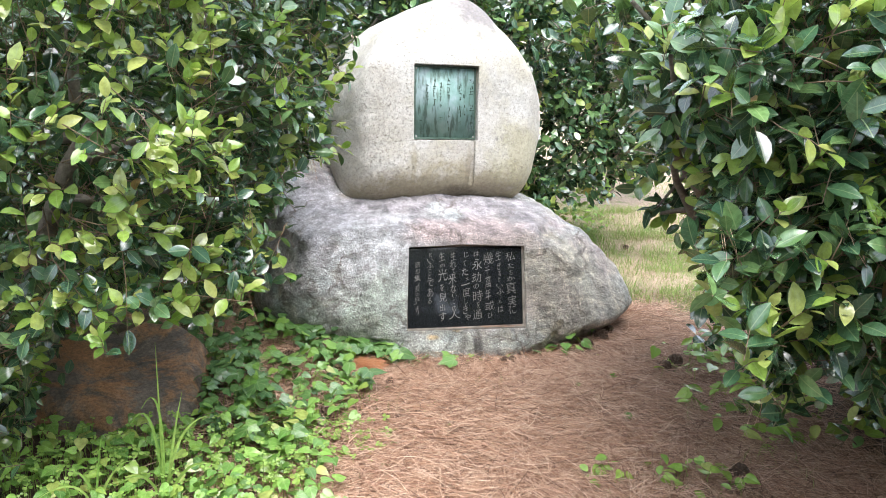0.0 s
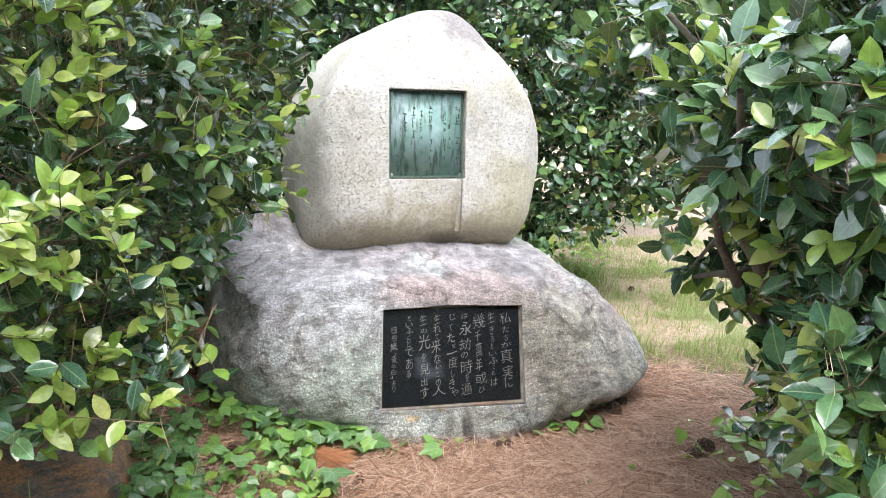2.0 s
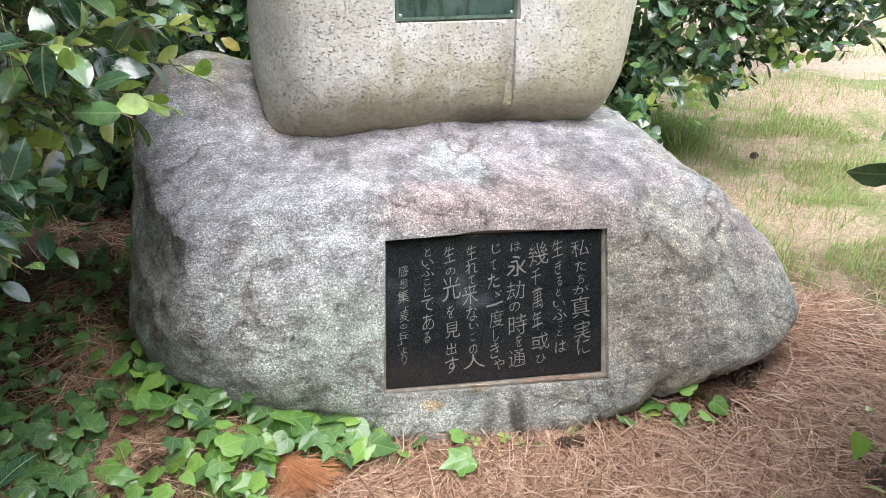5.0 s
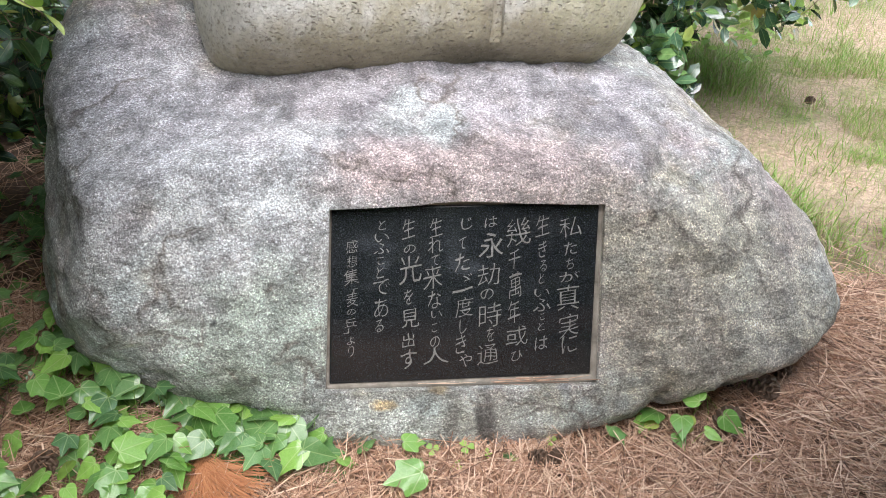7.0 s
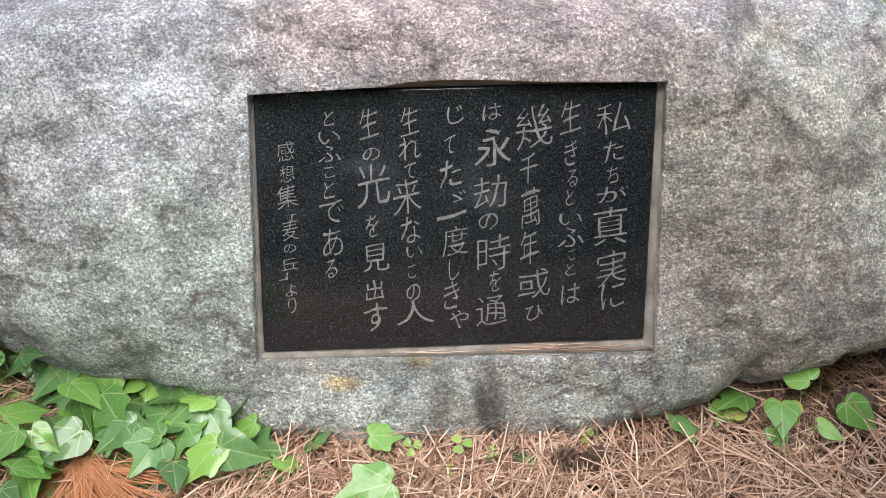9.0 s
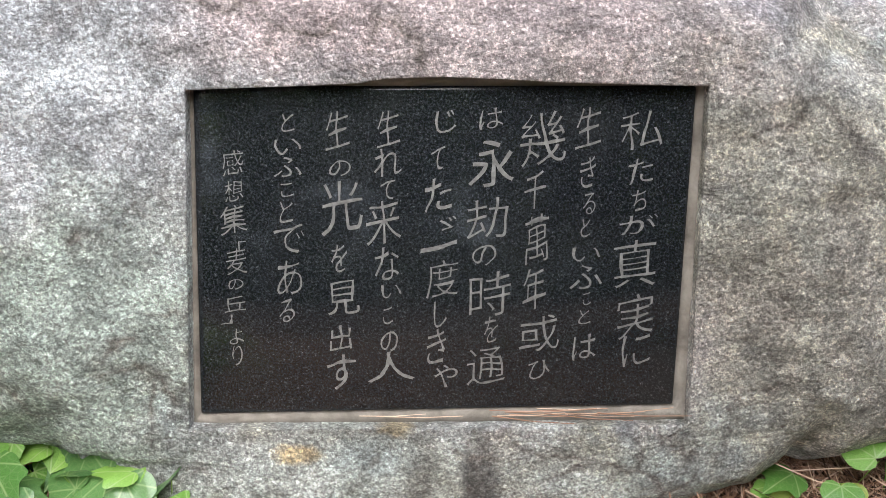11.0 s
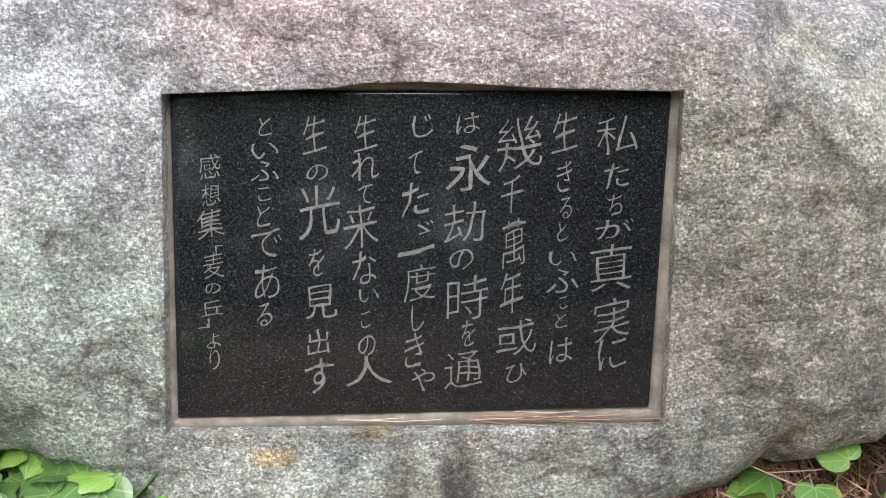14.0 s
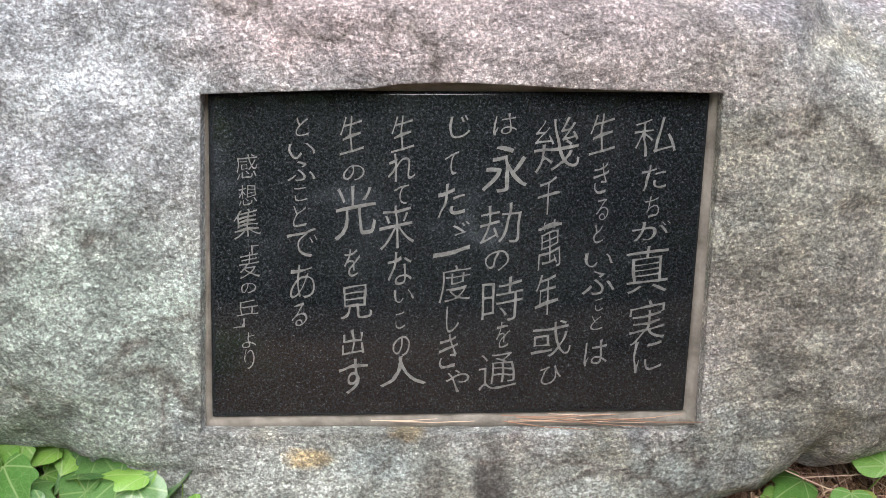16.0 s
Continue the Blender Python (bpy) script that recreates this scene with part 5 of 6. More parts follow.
# ---- the brown stone under the shrub ----
def build_brown_stone():
    planes = [((0.1, -0.25, 1), (-1.5, -0.6, 0.17)), ((0.25, -0.9, 0.3), (-1.4, -0.84, 0.06)), ((-0.45, -0.85, 0.3), (-1.72, -0.74, 0.05)), ((0.9, -0.1, 0.35), (-1.13, -0.5, 0.08)), ((-1, 0, 0.2), (-2.0, -0.5, 0.1)),
              ((0, 1, 0.1), (-1.5, 0.0, 0.1)), ((0, 0, -1), (-1.5, -0.5, -0.15)), ((0.6, 0.7, 0.3), (-1.25, -0.15, 0.1)), ((0.65, -0.7, 0.3), (-1.2, -0.8, 0.05))]
    bm, p = boulder((-1.52, -0.5, 0.02), planes, 13, 6, [(3, 0.014, 61), (9, 0.008, 62)])
    put_back(bm, p)
    me = bpy.data.meshes.new("brown_stone")
    bm.to_mesh(me)
    bm.free()
    ob = new("garden_stone", finish(me, BROWN_STONE))
    tagged(ob, "flat dark brown stone with rusty blotches, half under the shrub", "stone")


build_brown_stone()


# ---- pine cones ----
def build_cone():
    thing = empty("pine_cone")
    tagged(thing, "open dry brown pine cone lying on the needles", "pine cone", "fallen pine cones")
    bm = bmesh.new()
    bmesh.ops.create_uvsphere(bm, u_segments=10, v_segments=8, radius=0.5)
    for v in bm.verts:
        v.co = Vector((v.co.x * 0.022, v.co.y * 0.022, v.co.z * 0.044))
    part("core", bm, CONE, thing)
    bm = bmesh.new()
    ring = [(-0.28, 0.0, 0), (0.28, 0.0, 0), (0.5, 0.75, 0.1), (0.3, 1.0, 0.22), (-0.3, 1.0, 0.22), (-0.5, 0.75, 0.1)]
    lo = [bm.verts.new(p) for p in ring]
    hi = [bm.verts.new((x * 0.8, y * 0.92, z + 0.2)) for x, y, z in ring]
    bm.faces.new(lo[::-1])
    bm.faces.new(hi)
    for i in range(6):
        bm.faces.new((lo[i], lo[(i + 1) % 6], hi[(i + 1) % 6], hi[i]))
    me = bpy.data.meshes.new("scale")
    bm.to_mesh(me)
    bm.free()
    finish(me, CONE, False)
    for k in range(34):
        t = (k + 0.5) / 34
        z = 0.021 - 0.042 * t
        r = 0.013 * math.sin(math.pi * (0.12 + 0.76 * t))
        a = k * 2.39996
        m = pose(r * 0.55 * math.cos(a), r * 0.55 * math.sin(a), z, 35 - 60 * t, 0, 0)
        m = Matrix.Translation((r * 0.55 * math.cos(a), r * 0.55 * math.sin(a), z)) @ Matrix.Rotation(a - math.pi / 2, 4, "Z") @ Matrix.Rotation(radians(48 - 55 * t), 4, "X") @ Matrix.Scale(0.0125 + 0.007 * math.sin(math.pi * t), 4)
        child("scale", me, thing, m)
    return thing


def ground_z(x, y):
    return float(ground_height(np.array([x]), np.array([y]))[0])


first_cone = build_cone()
CONES = [(-0.824, -0.243, 25, 1.0), (0.148, -0.20, 70, 0.7), (0.19, -0.205, 160, 0.65), (0.565, -0.15, 110, 1.0), (0.677, -0.06, 20, 1.0), (-0.402, -0.393, 200, 0.6), (0.872, -0.44, 20, 1.0), (0.80, -0.48, 80, 0.85), (-0.707, -0.712, 45, 0.85),
         (0.73, 0.0, 60, 0.9), (0.70, -1.28, 10, 1.0), (1.55, 1.62, 30, 0.55)]
for i, (x, y, turn, s) in enumerate(CONES):
    m = Matrix.Translation((x, y, ground_z(x, y) + 0.014 + 0.03 * s)) @ pose(0, 0, 0, 70, 0, turn) @ Matrix.Scale(1.15 * s, 4)
    if i:
        copy_thing(first_cone, m)
    else:
        first_cone.matrix_basis = m


# ---- needle litter ----
def needle_template(segs=2, bend=0.06, wide=0.0075):
    v, f = [], []
    for i in range(segs + 1):
        t = i / segs
        w = wide * (1 - 0.45 * t)
        z = bend * math.sin(math.pi * t)
        v += [(-w + z, t, 0), (z, t, 0.0095), (w + z, t, 0)]
    for i in range(segs):
        a = 3 * i
        f += [(a, a + 1, a + 4, a + 3), (a + 1, a + 2, a + 5, a + 4)]
    return np.array(v), np.array(f)


def in_boulder(x, y):
    return ((x + 0.03) / 0.72) ** 2 + ((y - 0.43) / 0.44) ** 2 < 1


def build_litter():
    rng = np.random.default_rng(9)
    n = 62000
    x, y = rng.uniform(-1.35, 2.4, n), rng.uniform(-1.9, 2.6, n)
    m = 98000
    x, y = np.concatenate([x, rng.uniform(-1.15, 1.25, m)]), np.concatenate([y, rng.uniform(-1.55, 0.35, m)])
    n += m
    p = np.stack([x, y, 0 * x], 1)
    dens = np.where((x < -0.62) & (y < -0.3), 0.5, 1.0) * (1 - 0.86 * smooth_step(0.75, 1.5, 0.55 * x + y))
    dens *= 0.78 + 0.6 * wobble(p, 5, 72, 2)
    keep = (rng.random(n) < dens) & ~in_boulder(x, y)
    x, y = x[keep], y[keep]
    n = len(x)
    flow = 2.5 * wobble(np.stack([x, y, 0 * x], 1), 2.2, 73)
    a = np.where(rng.random(n) < 0.55, rng.uniform(0, 6.283, n), flow + rng.normal(0, 0.8, n))
    tilt = rng.normal(0.02, 0.18, n)
    along = np.stack([np.cos(a), np.sin(a), tilt], 1)
    size = rng.uniform(0.075, 0.15, n) * (1 - 0.5 * smooth_step(0.7, 1.3, 0.55 * x + y))
    z = ground_height(x, y) + 0.003 + rng.random(n) ** 1.3 * 0.034 - np.minimum(tilt, 0) * size * 0.6
    up = unit(np.stack([rng.normal(0, 0.4, n), rng.normal(0, 0.4, n), np.ones(n)], 1))
    mats = frames(np.stack([x, y, z], 1), along, up, size)
    vs, fs, k = [], [], 0
    for j, (bend, wide) in enumerate(((-0.07, 0.006), (0.02, 0.0085), (0.10, 0.0125))):
        tv, tf = needle_template(2, bend, wide)
        v, f = merged(tv, tf, mats[j::3])
        vs.append(v)
        fs.append(f + k)
        k += len(v)
    ob = new("pine_needle_litter", quick_mesh("litter", np.concatenate(vs), np.concatenate(fs), NEEDLE, None, False))
    tagged(ob, "thick layer of reddish-brown fallen pine needles on the ground", "pine needles", kind="stuff")


build_litter()


def needle_bunch(name, label, at, count, length, spread, aim, mat, seed, lift=0.012):
    rng = np.random.default_rng(seed)
    n = count
    a = aim + rng.normal(0, spread, n)
    pos = np.array(at) + rng.normal(0, 0.012, (n, 3)) * np.array([1, 1, 0.15]) + np.array([0, 0, 1]) * rng.uniform(0, lift, (n, 1))
    along = np.stack([np.cos(a), np.sin(a), rng.normal(0.06, 0.06, n)], 1)
    tv, tf = needle_template(2, 0.03)
    v, f = merged(tv, tf, frames(pos, along, np.tile([0, 0, 1.0], (n, 1)), rng.uniform(0.8, 1.1, n) * length))
    ob = new(name, quick_mesh(name, v, f, mat, None, False))
    tagged(ob, label, "pine needles")
    return ob


needle_bunch("needle_tuft", "bunch of orange-red dead pine needles at the boulder's foot", (-0.535, -0.215, ground_z(-0.52, -0.25) + 0.03), 430, 0.135, 0.5, -1.05, RED_NEEDLE, 3, 0.03)


def ledge_needles():
    rng = np.random.default_rng(12)
    n = 22
    pos = np.array([on_face(rng.uniform(0.05, 0.185), 0.371 - 0.0015 * (i % 3), 0.002 + rng.uniform(-0.012, 0.012)) for i in range(n)])
    along = np.tile([1.0, 0, 0], (n, 1)) + rng.normal(0, 0.05, (n, 3))
    pos[0], along[0] = on_face(-0.10, 0.3745, 0.004), (1, 0.02, 0.02)
    pos[1], along[1] = on_face(-0.08, 0.374, 0.006), (1, -0.03, 0.03)
    tv, tf = needle_template(2, 0.02)
    v, f = merged(tv, tf, frames(pos, along, np.tile(np.array(FW), (n, 1)), rng.uniform(0.075, 0.11, n)))
    ob = new("ledge_needles", quick_mesh("ledge_needles", v, f, NEEDLE, None, False))
    tagged(ob, "few dry pine needles on the ledge under the slab", "pine needles", kind="stuff")


ledge_needles()


# ---- ivy, herbs and clover ----
IVIES = [ivy_template(0.42, 0.19, 0.16), ivy_template(0.36, 0.20, 0.26), ivy_template(0.46, 0.16, 0.1)]
HEART, CLOVER = heart_template(), clover_template()


def cover(name, label, category, spots, kinds, seed, singles=300, where=None, part_name="leaf", stalks=True):
    """Low plants: spots are rows x, y, height, size; kinds are (template, material) drawn at random."""
    rng = np.random.default_rng(seed)
    spots = np.array(spots)
    n = len(spots)
    base = np.array([spots[:, 0].mean(), spots[:, 1].mean(), 0.0])
    base[2] = ground_z(base[0], base[1])
    thing = empty(name, base)
    tagged(thing, label, category)
    x, y, h, s = spots.T
    pos = np.stack([x, y, ground_height(x, y) + h], 1) - base
    a = rng.uniform(0, 2 * math.pi, n)
    lean = np.stack([rng.normal(0, 0.3, n), rng.normal(-0.25, 0.3, n), np.ones(n)], 1)
    along = np.stack([np.cos(a), np.sin(a) - 0.35, rng.normal(-0.22, 0.22, n)], 1)
    mats = frames(pos, along, lean, s)
    kind = rng.integers(0, len(kinds), n)
    meshes = [mesh_of(part_name, tv, tf, mt, True, tv[:, :2]) for (tv, tf), mt in kinds]
    order = np.argsort(where(spots)) if where else np.arange(n)
    for i in order[:singles]:
        child(part_name, meshes[kind[i]], thing, Matrix([list(mats[i][r]) for r in range(3)] + [[0, 0, 0, 1]]))
    rest = order[singles:]
    for j, ((tv, tf), mt) in enumerate(kinds):
        pick = rest[kind[rest] == j]
        if len(pick):
            v, f = merged(tv, tf, mats[pick])
            tagged(child("foliage", quick_mesh("foliage", v, f, mt, None, True, np.tile(tv[:, :2], (len(pick), 1))), thing), "small green leaves", kind="stuff")
    if stalks:
        lines = []
        for i in range(n):
            q = pos[i]
            foot = np.array([q[0] + rng.normal(0, 0.012), q[1] + rng.normal(0.01, 0.012), q[2] - h[i] - 0.004])
            lines.append(([foot, (foot + q) / 2 + rng.normal(0, 0.004, 3), q], [0.0011, 0.0010, 0.0008]))
        tagged(child("stalk_growth", tubes("stalk_growth", lines, CLOVER_LEAF, 3), thing), "thin green stalks", kind="stuff")
    return thing


def scatter(seed, count, box, ok, height, size):
    rng = np.random.default_rng(seed)
    rows = []
    while len(rows) < count:
        x, y = rng.uniform(box[0], box[1]), rng.uniform(box[2], box[3])
        if ok(x, y, rng):
            rows.append((x, y, rng.uniform(*height), rng.uniform(*size)))
    return rows


def edge_x(y):
    """Where the green cover ends towards the bare litter."""
    return -0.55 + 0.36 * min(0.0, y + 0.25) + 0.06 * math.sin(9 * y) + 0.04 * math.sin(23 * y)


def foot_y(x):
    """The line along which the boulder's front meets the ground."""
    return -0.14 + 0.36 * (x - 0.03) ** 2


def off_stones(x, y):
    return not in_boulder(x, y) and not (-2.0 < x < -1.16 and -0.8 < y < 0.0)


ivy_near = scatter(21, 350, (-1.0, -0.5, -1.0, 0.15), lambda x, y, r: x < edge_x(y) + 0.05 and off_stones(x, y) and r.random() < 0.25 + 0.75 * (math.sin(7 * x + 5 * y) > -0.1), (0.012, 0.14), (0.04, 0.08))
ivy_foot = scatter(22, 120, (-0.78, -0.12, -0.34, 0.04), lambda x, y, r: foot_y(x) - 0.11 - 0.05 * math.sin(11 * x) < y < foot_y(x) - 0.012 and r.random() < (1.0 if x < -0.3 else 0.45), (0.03, 0.11), (0.05, 0.088))
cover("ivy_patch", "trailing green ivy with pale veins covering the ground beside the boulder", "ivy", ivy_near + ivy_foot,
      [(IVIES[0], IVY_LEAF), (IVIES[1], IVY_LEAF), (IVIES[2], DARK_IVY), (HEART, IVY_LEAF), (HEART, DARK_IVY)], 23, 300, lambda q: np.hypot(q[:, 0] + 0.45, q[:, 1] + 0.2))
# under the shrub every leaf takes the ivy colour darkened for shade
ivy_shade = scatter(24, 420, (-1.9, -0.85, -0.1, 0.9), lambda x, y, r: not in_boulder(x, y) and r.random() < 0.7, (0.01, 0.08), (0.035, 0.065))
ivy_shade += scatter(20, 200, (-1.2, -0.95, -0.85, 0.0), lambda x, y, r: off_stones(x, y), (0.02, 0.12), (0.042, 0.075))
cover("ivy_patch", "ivy trailing under the overhanging shrub, leaf colour darkened for its shade", "ivy", ivy_shade, [(IVIES[0], DARK_IVY), (IVIES[1], DARK_IVY)], 25, 60, lambda q: -q[:, 0])
single_ivy = [(-0.092, -0.25, 0.045, 0.088), (-0.215, -0.175, 0.03, 0.06), (-0.27, -0.19, 0.03, 0.055), (-0.13, -0.2, 0.02, 0.05), (0.318, -0.12, 0.03, 0.06), (0.43, -0.09, 0.035, 0.065), (0.40, -0.10, 0.03, 0.045), (0.66, -0.04, 0.04, 0.055), (0.64, -0.02, 0.06, 0.05),
              (0.627, 0.0, 0.05, 0.065), (0.60, 0.03, 0.05, 0.045), (0.10, -0.18, 0.012, 0.035), (0.37, -0.53, 0.012, 0.03), (0.57, -0.48, 0.012, 0.035), (-0.43, -0.45, 0.02, 0.035), (-0.25, -0.85, 0.02, 0.04), (0.486, -0.82, 0.015, 0.04)]
single_ivy = [(x, y - 0.015, h + 0.025, s) for x, y, h, s in single_ivy]
cover("ivy_sprig", "single ivy leaves along the boulder's foot among the needles", "ivy", single_ivy, [(IVIES[0], IVY_LEAF), (IVIES[2], IVY_LEAF), (IVIES[1], DARK_IVY)], 26)

heart_rows = [(0.467, -0.12, 0.05, 0.06), (0.51, -0.11, 0.07, 0.065), (0.53, -0.09, 0.06, 0.06), (0.49, -0.14, 0.03, 0.055), (0.545, -0.14, 0.055, 0.06), (0.45, -0.15, 0.03, 0.04), (0.50, -0.17, 0.045, 0.045), (0.40, -0.13, 0.03, 0.04)]
heart_rows = [(x, y - 0.02, h + 0.025, s * 1.1) for x, y, h, s in heart_rows]
cover("creeper_sprig", "small creeper with bright green heart-shaped leaves at the boulder's foot", "creeper", heart_rows, [(HEART, YOUNG_LEAF), (HEART, IVY_LEAF)], 27)
herb_left = scatter(28, 330, (-1.8, -0.5, -1.5, -0.2), lambda x, y, r: x < edge_x(y) + 0.16 and off_stones(x, y) and (y < -0.7 or r.random() < 0.5), (0.03, 0.12), (0.035, 0.062))
herb_left += scatter(27, 260, (-1.8, -0.72, -1.55, -0.86), lambda x, y, r: x < edge_x(y) + 0.1, (0.04, 0.14), (0.034, 0.06))
cover("creeper_patch", "bright green heart-leaved creeper growing through the ivy", "creeper", herb_left, [(HEART, IVY_LEAF), (HEART, YOUNG_LEAF), (HEART, IVY_LEAF)], 29, 150)
herb_right = scatter(30, 165, (0.62, 1.3, -1.15, -0.25), lambda x, y, r: x > (0.72 if r.random() < 0.22 else 0.9) + 0.05 * math.sin(17 * y) + 0.6 * max(0.0, y + 0.45), (0.02, 0.12), (0.045, 0.08))
herb_right += scatter(31, 34, (0.38, 0.66, -1.42, -1.2), lambda x, y, r: True, (0.02, 0.09), (0.04, 0.06)) + scatter(32, 16, (0.12, 0.27, -1.34, -1.22), lambda x, y, r: True, (0.02, 0.08), (0.035, 0.055))
cover("herb_patch", "fresh green broad-leaved herbs at the foot of the camellia", "herb", herb_right, [(LEAVES[0], CLOVER_LEAF), (HEART, CLOVER_LEAF), (LEAVES[1], YOUNG_LEAF), (HEART, YOUNG_LEAF)], 33, 172)

herb_back = scatter(38, 380, (0.8, 1.8, 1.8, 2.8), lambda x, y, r: (x - 1.28) ** 2 / 0.16 + (y - 2.25) ** 2 / 0.14 < 1, (0.04, 0.46), (0.035, 0.06))
cover("herb_patch", "light green leafy weeds growing under the end of the hedge", "herb", herb_back, [(LEAVES[0], CLOVER_LEAF), (LEAVES[2], IVY_LEAF), (LEAVES[1], CLOVER_LEAF)], 39, 120, None, "leaf", False)

clover_rows = [(-0.072, -0.175, 0.03, 0.026), (-0.001, -0.175, 0.035, 0.03), (0.045, -0.18, 0.02, 0.022), (0.099, -0.19, 0.015, 0.02), (0.185, -0.145, 0.02, 0.022), (-0.024, -0.21, 0.015, 0.022), (-0.33, -0.17, 0.05, 0.03), (-0.41, -0.14, 0.05, 0.028)]
clover_rows = [(x, y - 0.01, h + 0.022, s * 1.15) for x, y, h, s in clover_rows]
clover_rows += scatter(34, 760, (-1.8, -0.7, -1.6, -0.84), lambda x, y, r: x < edge_x(y) + 0.08, (0.04, 0.14), (0.020, 0.034))
clover_rows += scatter(35, 95, (-0.82, -0.42, -1.1, -0.7), lambda x, y, r: math.hypot(x + 0.61, y + 0.88) < 0.16 * r.random() + 0.03, (0.015, 0.06), (0.022, 0.036))
clover_rows += scatter(36, 50, (-0.95, -0.6, -0.9, -0.4), lambda x, y, r: x < edge_x(y) + 0.15, (0.02, 0.07), (0.022, 0.036))
cover("clover_patch", "pale green clover with rounded leaflets in the litter", "clover", clover_rows, [(CLOVER, CLOVER_LEAF)], 37, 280)


# ---- grass ----
def blade_template(lean):
    v, f = [], []
    for i in range(5):
        t = i / 4
        w = 0.022 * (1 - t) ** 0.7 + 0.001
        v += [(-w, lean * t * t, t * (1 - 0.3 * lean * t)), (w, lean * t * t, t * (1 - 0.3 * lean * t))]
    for i in range(4):
        f.append((2 * i, 2 * i + 1, 2 * i + 3, 2 * i + 2))
    return np.array(v), np.array(f)


BLADES = [blade_template(q) for q in (0.2, 0.55, 0.95)]


def blades(rows, seed):
    """Vertices and faces of grass blades: rows x, y, length."""
    rng = np.random.default_rng(seed)
    rows = np.array(rows)
    x, y, s = rows.T
    a = rng.uniform(0, 2 * math.pi, len(x))
    up = np.stack([rng.normal(0, 0.25, len(x)), rng.normal(0, 0.25, len(x)), np.ones(len(x))], 1)
    face = np.stack([np.cos(a), np.sin(a), 0 * a], 1)
    z = unit(up)
    yv = unit(face - (face * z).sum(1, keepdims=True) * z)
    xv = np.cross(yv, z)
    pos = np.stack([x, y, ground_height(x, y) - 0.004], 1)
    m = np.stack([xv * s[:, None], yv * s[:, None], z * s[:, None], pos], 2)
    vs, fs, k = [], [], 0
    for j, (tv, tf) in enumerate(BLADES):
        v, f = merged(tv, tf, m[j::3])
        vs.append(v)
        fs.append(f + k)
        k += len(v)
    return np.concatenate(vs), np.concatenate(fs)


def build_lawn():
    rng = np.random.default_rng(41)
    n = 48000
    x, y = 0.75 + 6.5 * rng.random(n) ** 1.4, 0.1 + 8.5 * rng.random(n) ** 1.4
    p = np.stack([x, y, 0 * x], 1)
    patch = smooth_step(-0.2, 0.4, wobble(p, 2.1, 42, 3))
    ok = (rng.random(n) < 0.05 + 0.95 * patch ** 1.5) & ~in_boulder(x, y) & (0.55 * x + y > 1.0 + 0.2 * wobble(p, 3, 44))
    rows = np.stack([x, y, rng.uniform(0.03, 0.10, n) * (0.5 + 0.6 * patch)], 1)[ok]
    m = 64000
    gx, gy = rng.uniform(0.45, 2.3, m), rng.uniform(0.3, 3.0, m)
    q = np.stack([gx, gy, 0 * gx], 1)
    thick = (0.03 + 0.97 * smooth_step(0.05, 0.35, wobble(q, 3.4, 46, 3))) * smooth_step(0.7, 1.2, 0.75 * gx + gy)
    by_stone = np.exp(-((gx - 1.28 + 0.42 * gy) / 0.17) ** 2) * smooth_step(0.4, 0.7, gy) + np.exp(-((gx - 1.25) / 0.22) ** 2 - ((gy - 1.95) / 0.3) ** 2)
    grown = (rng.random(m) < np.maximum(0.75 * thick, by_stone)) & ~in_boulder(gx, gy)
    rows = np.concatenate([rows, np.stack([gx, gy, rng.uniform(0.045, 0.14, m) * (0.6 + 0.6 * by_stone)], 1)[grown]])
    t = 42000
    hx, hy = rng.uniform(0.6, 2.8, t), rng.uniform(0.45, 3.4, t)
    bare = (0.6 * hx + hy > 1.1) & ~in_boulder(hx, hy)
    thatch = np.stack([hx, hy, rng.uniform(0.015, 0.045, t)], 1)[bare]
    half = np.concatenate([rng.random(len(rows)) < 0.22, rng.random(len(thatch)) < 0.72])
    rows = np.concatenate([rows, thatch])
    for sel, mt, nm, lb in ((half, DRY_GRASS, "dry_lawn_grass", "dry straw-coloured blades in thin lawn"), (~half, GRASS, "lawn_grass", "short patchy green lawn grass beyond the boulder")):
        v, f = blades(rows[sel], 43)
        tagged(new(nm, quick_mesh(nm, v, f, mt)), lb, "grass", kind="stuff")


build_lawn()


BLADE_MESHES = {mt.name: [mesh_of("blade", tv, tf, mt) for tv, tf in BLADES] for mt in (GRASS, DRY_GRASS)}


def tuft(x, y, count, length, spread, mat, seed, label):
    rng = random.Random(seed)
    thing = empty("grass_tuft", (x, y, ground_z(x, y) - 0.003))
    tagged(thing, label, "grass", "grass tufts in the litter")
    for _ in range(count):
        m = Matrix.Translation((rng.gauss(0, spread), rng.gauss(0, spread), 0)) @ pose(0, 0, 0, rng.gauss(0, 12), rng.gauss(0, 12), rng.uniform(0, 360)) @ Matrix.Scale(length * rng.uniform(0.6, 1.1), 4)
        child("blade", rng.choice(BLADE_MESHES[mat.name]), thing, m)


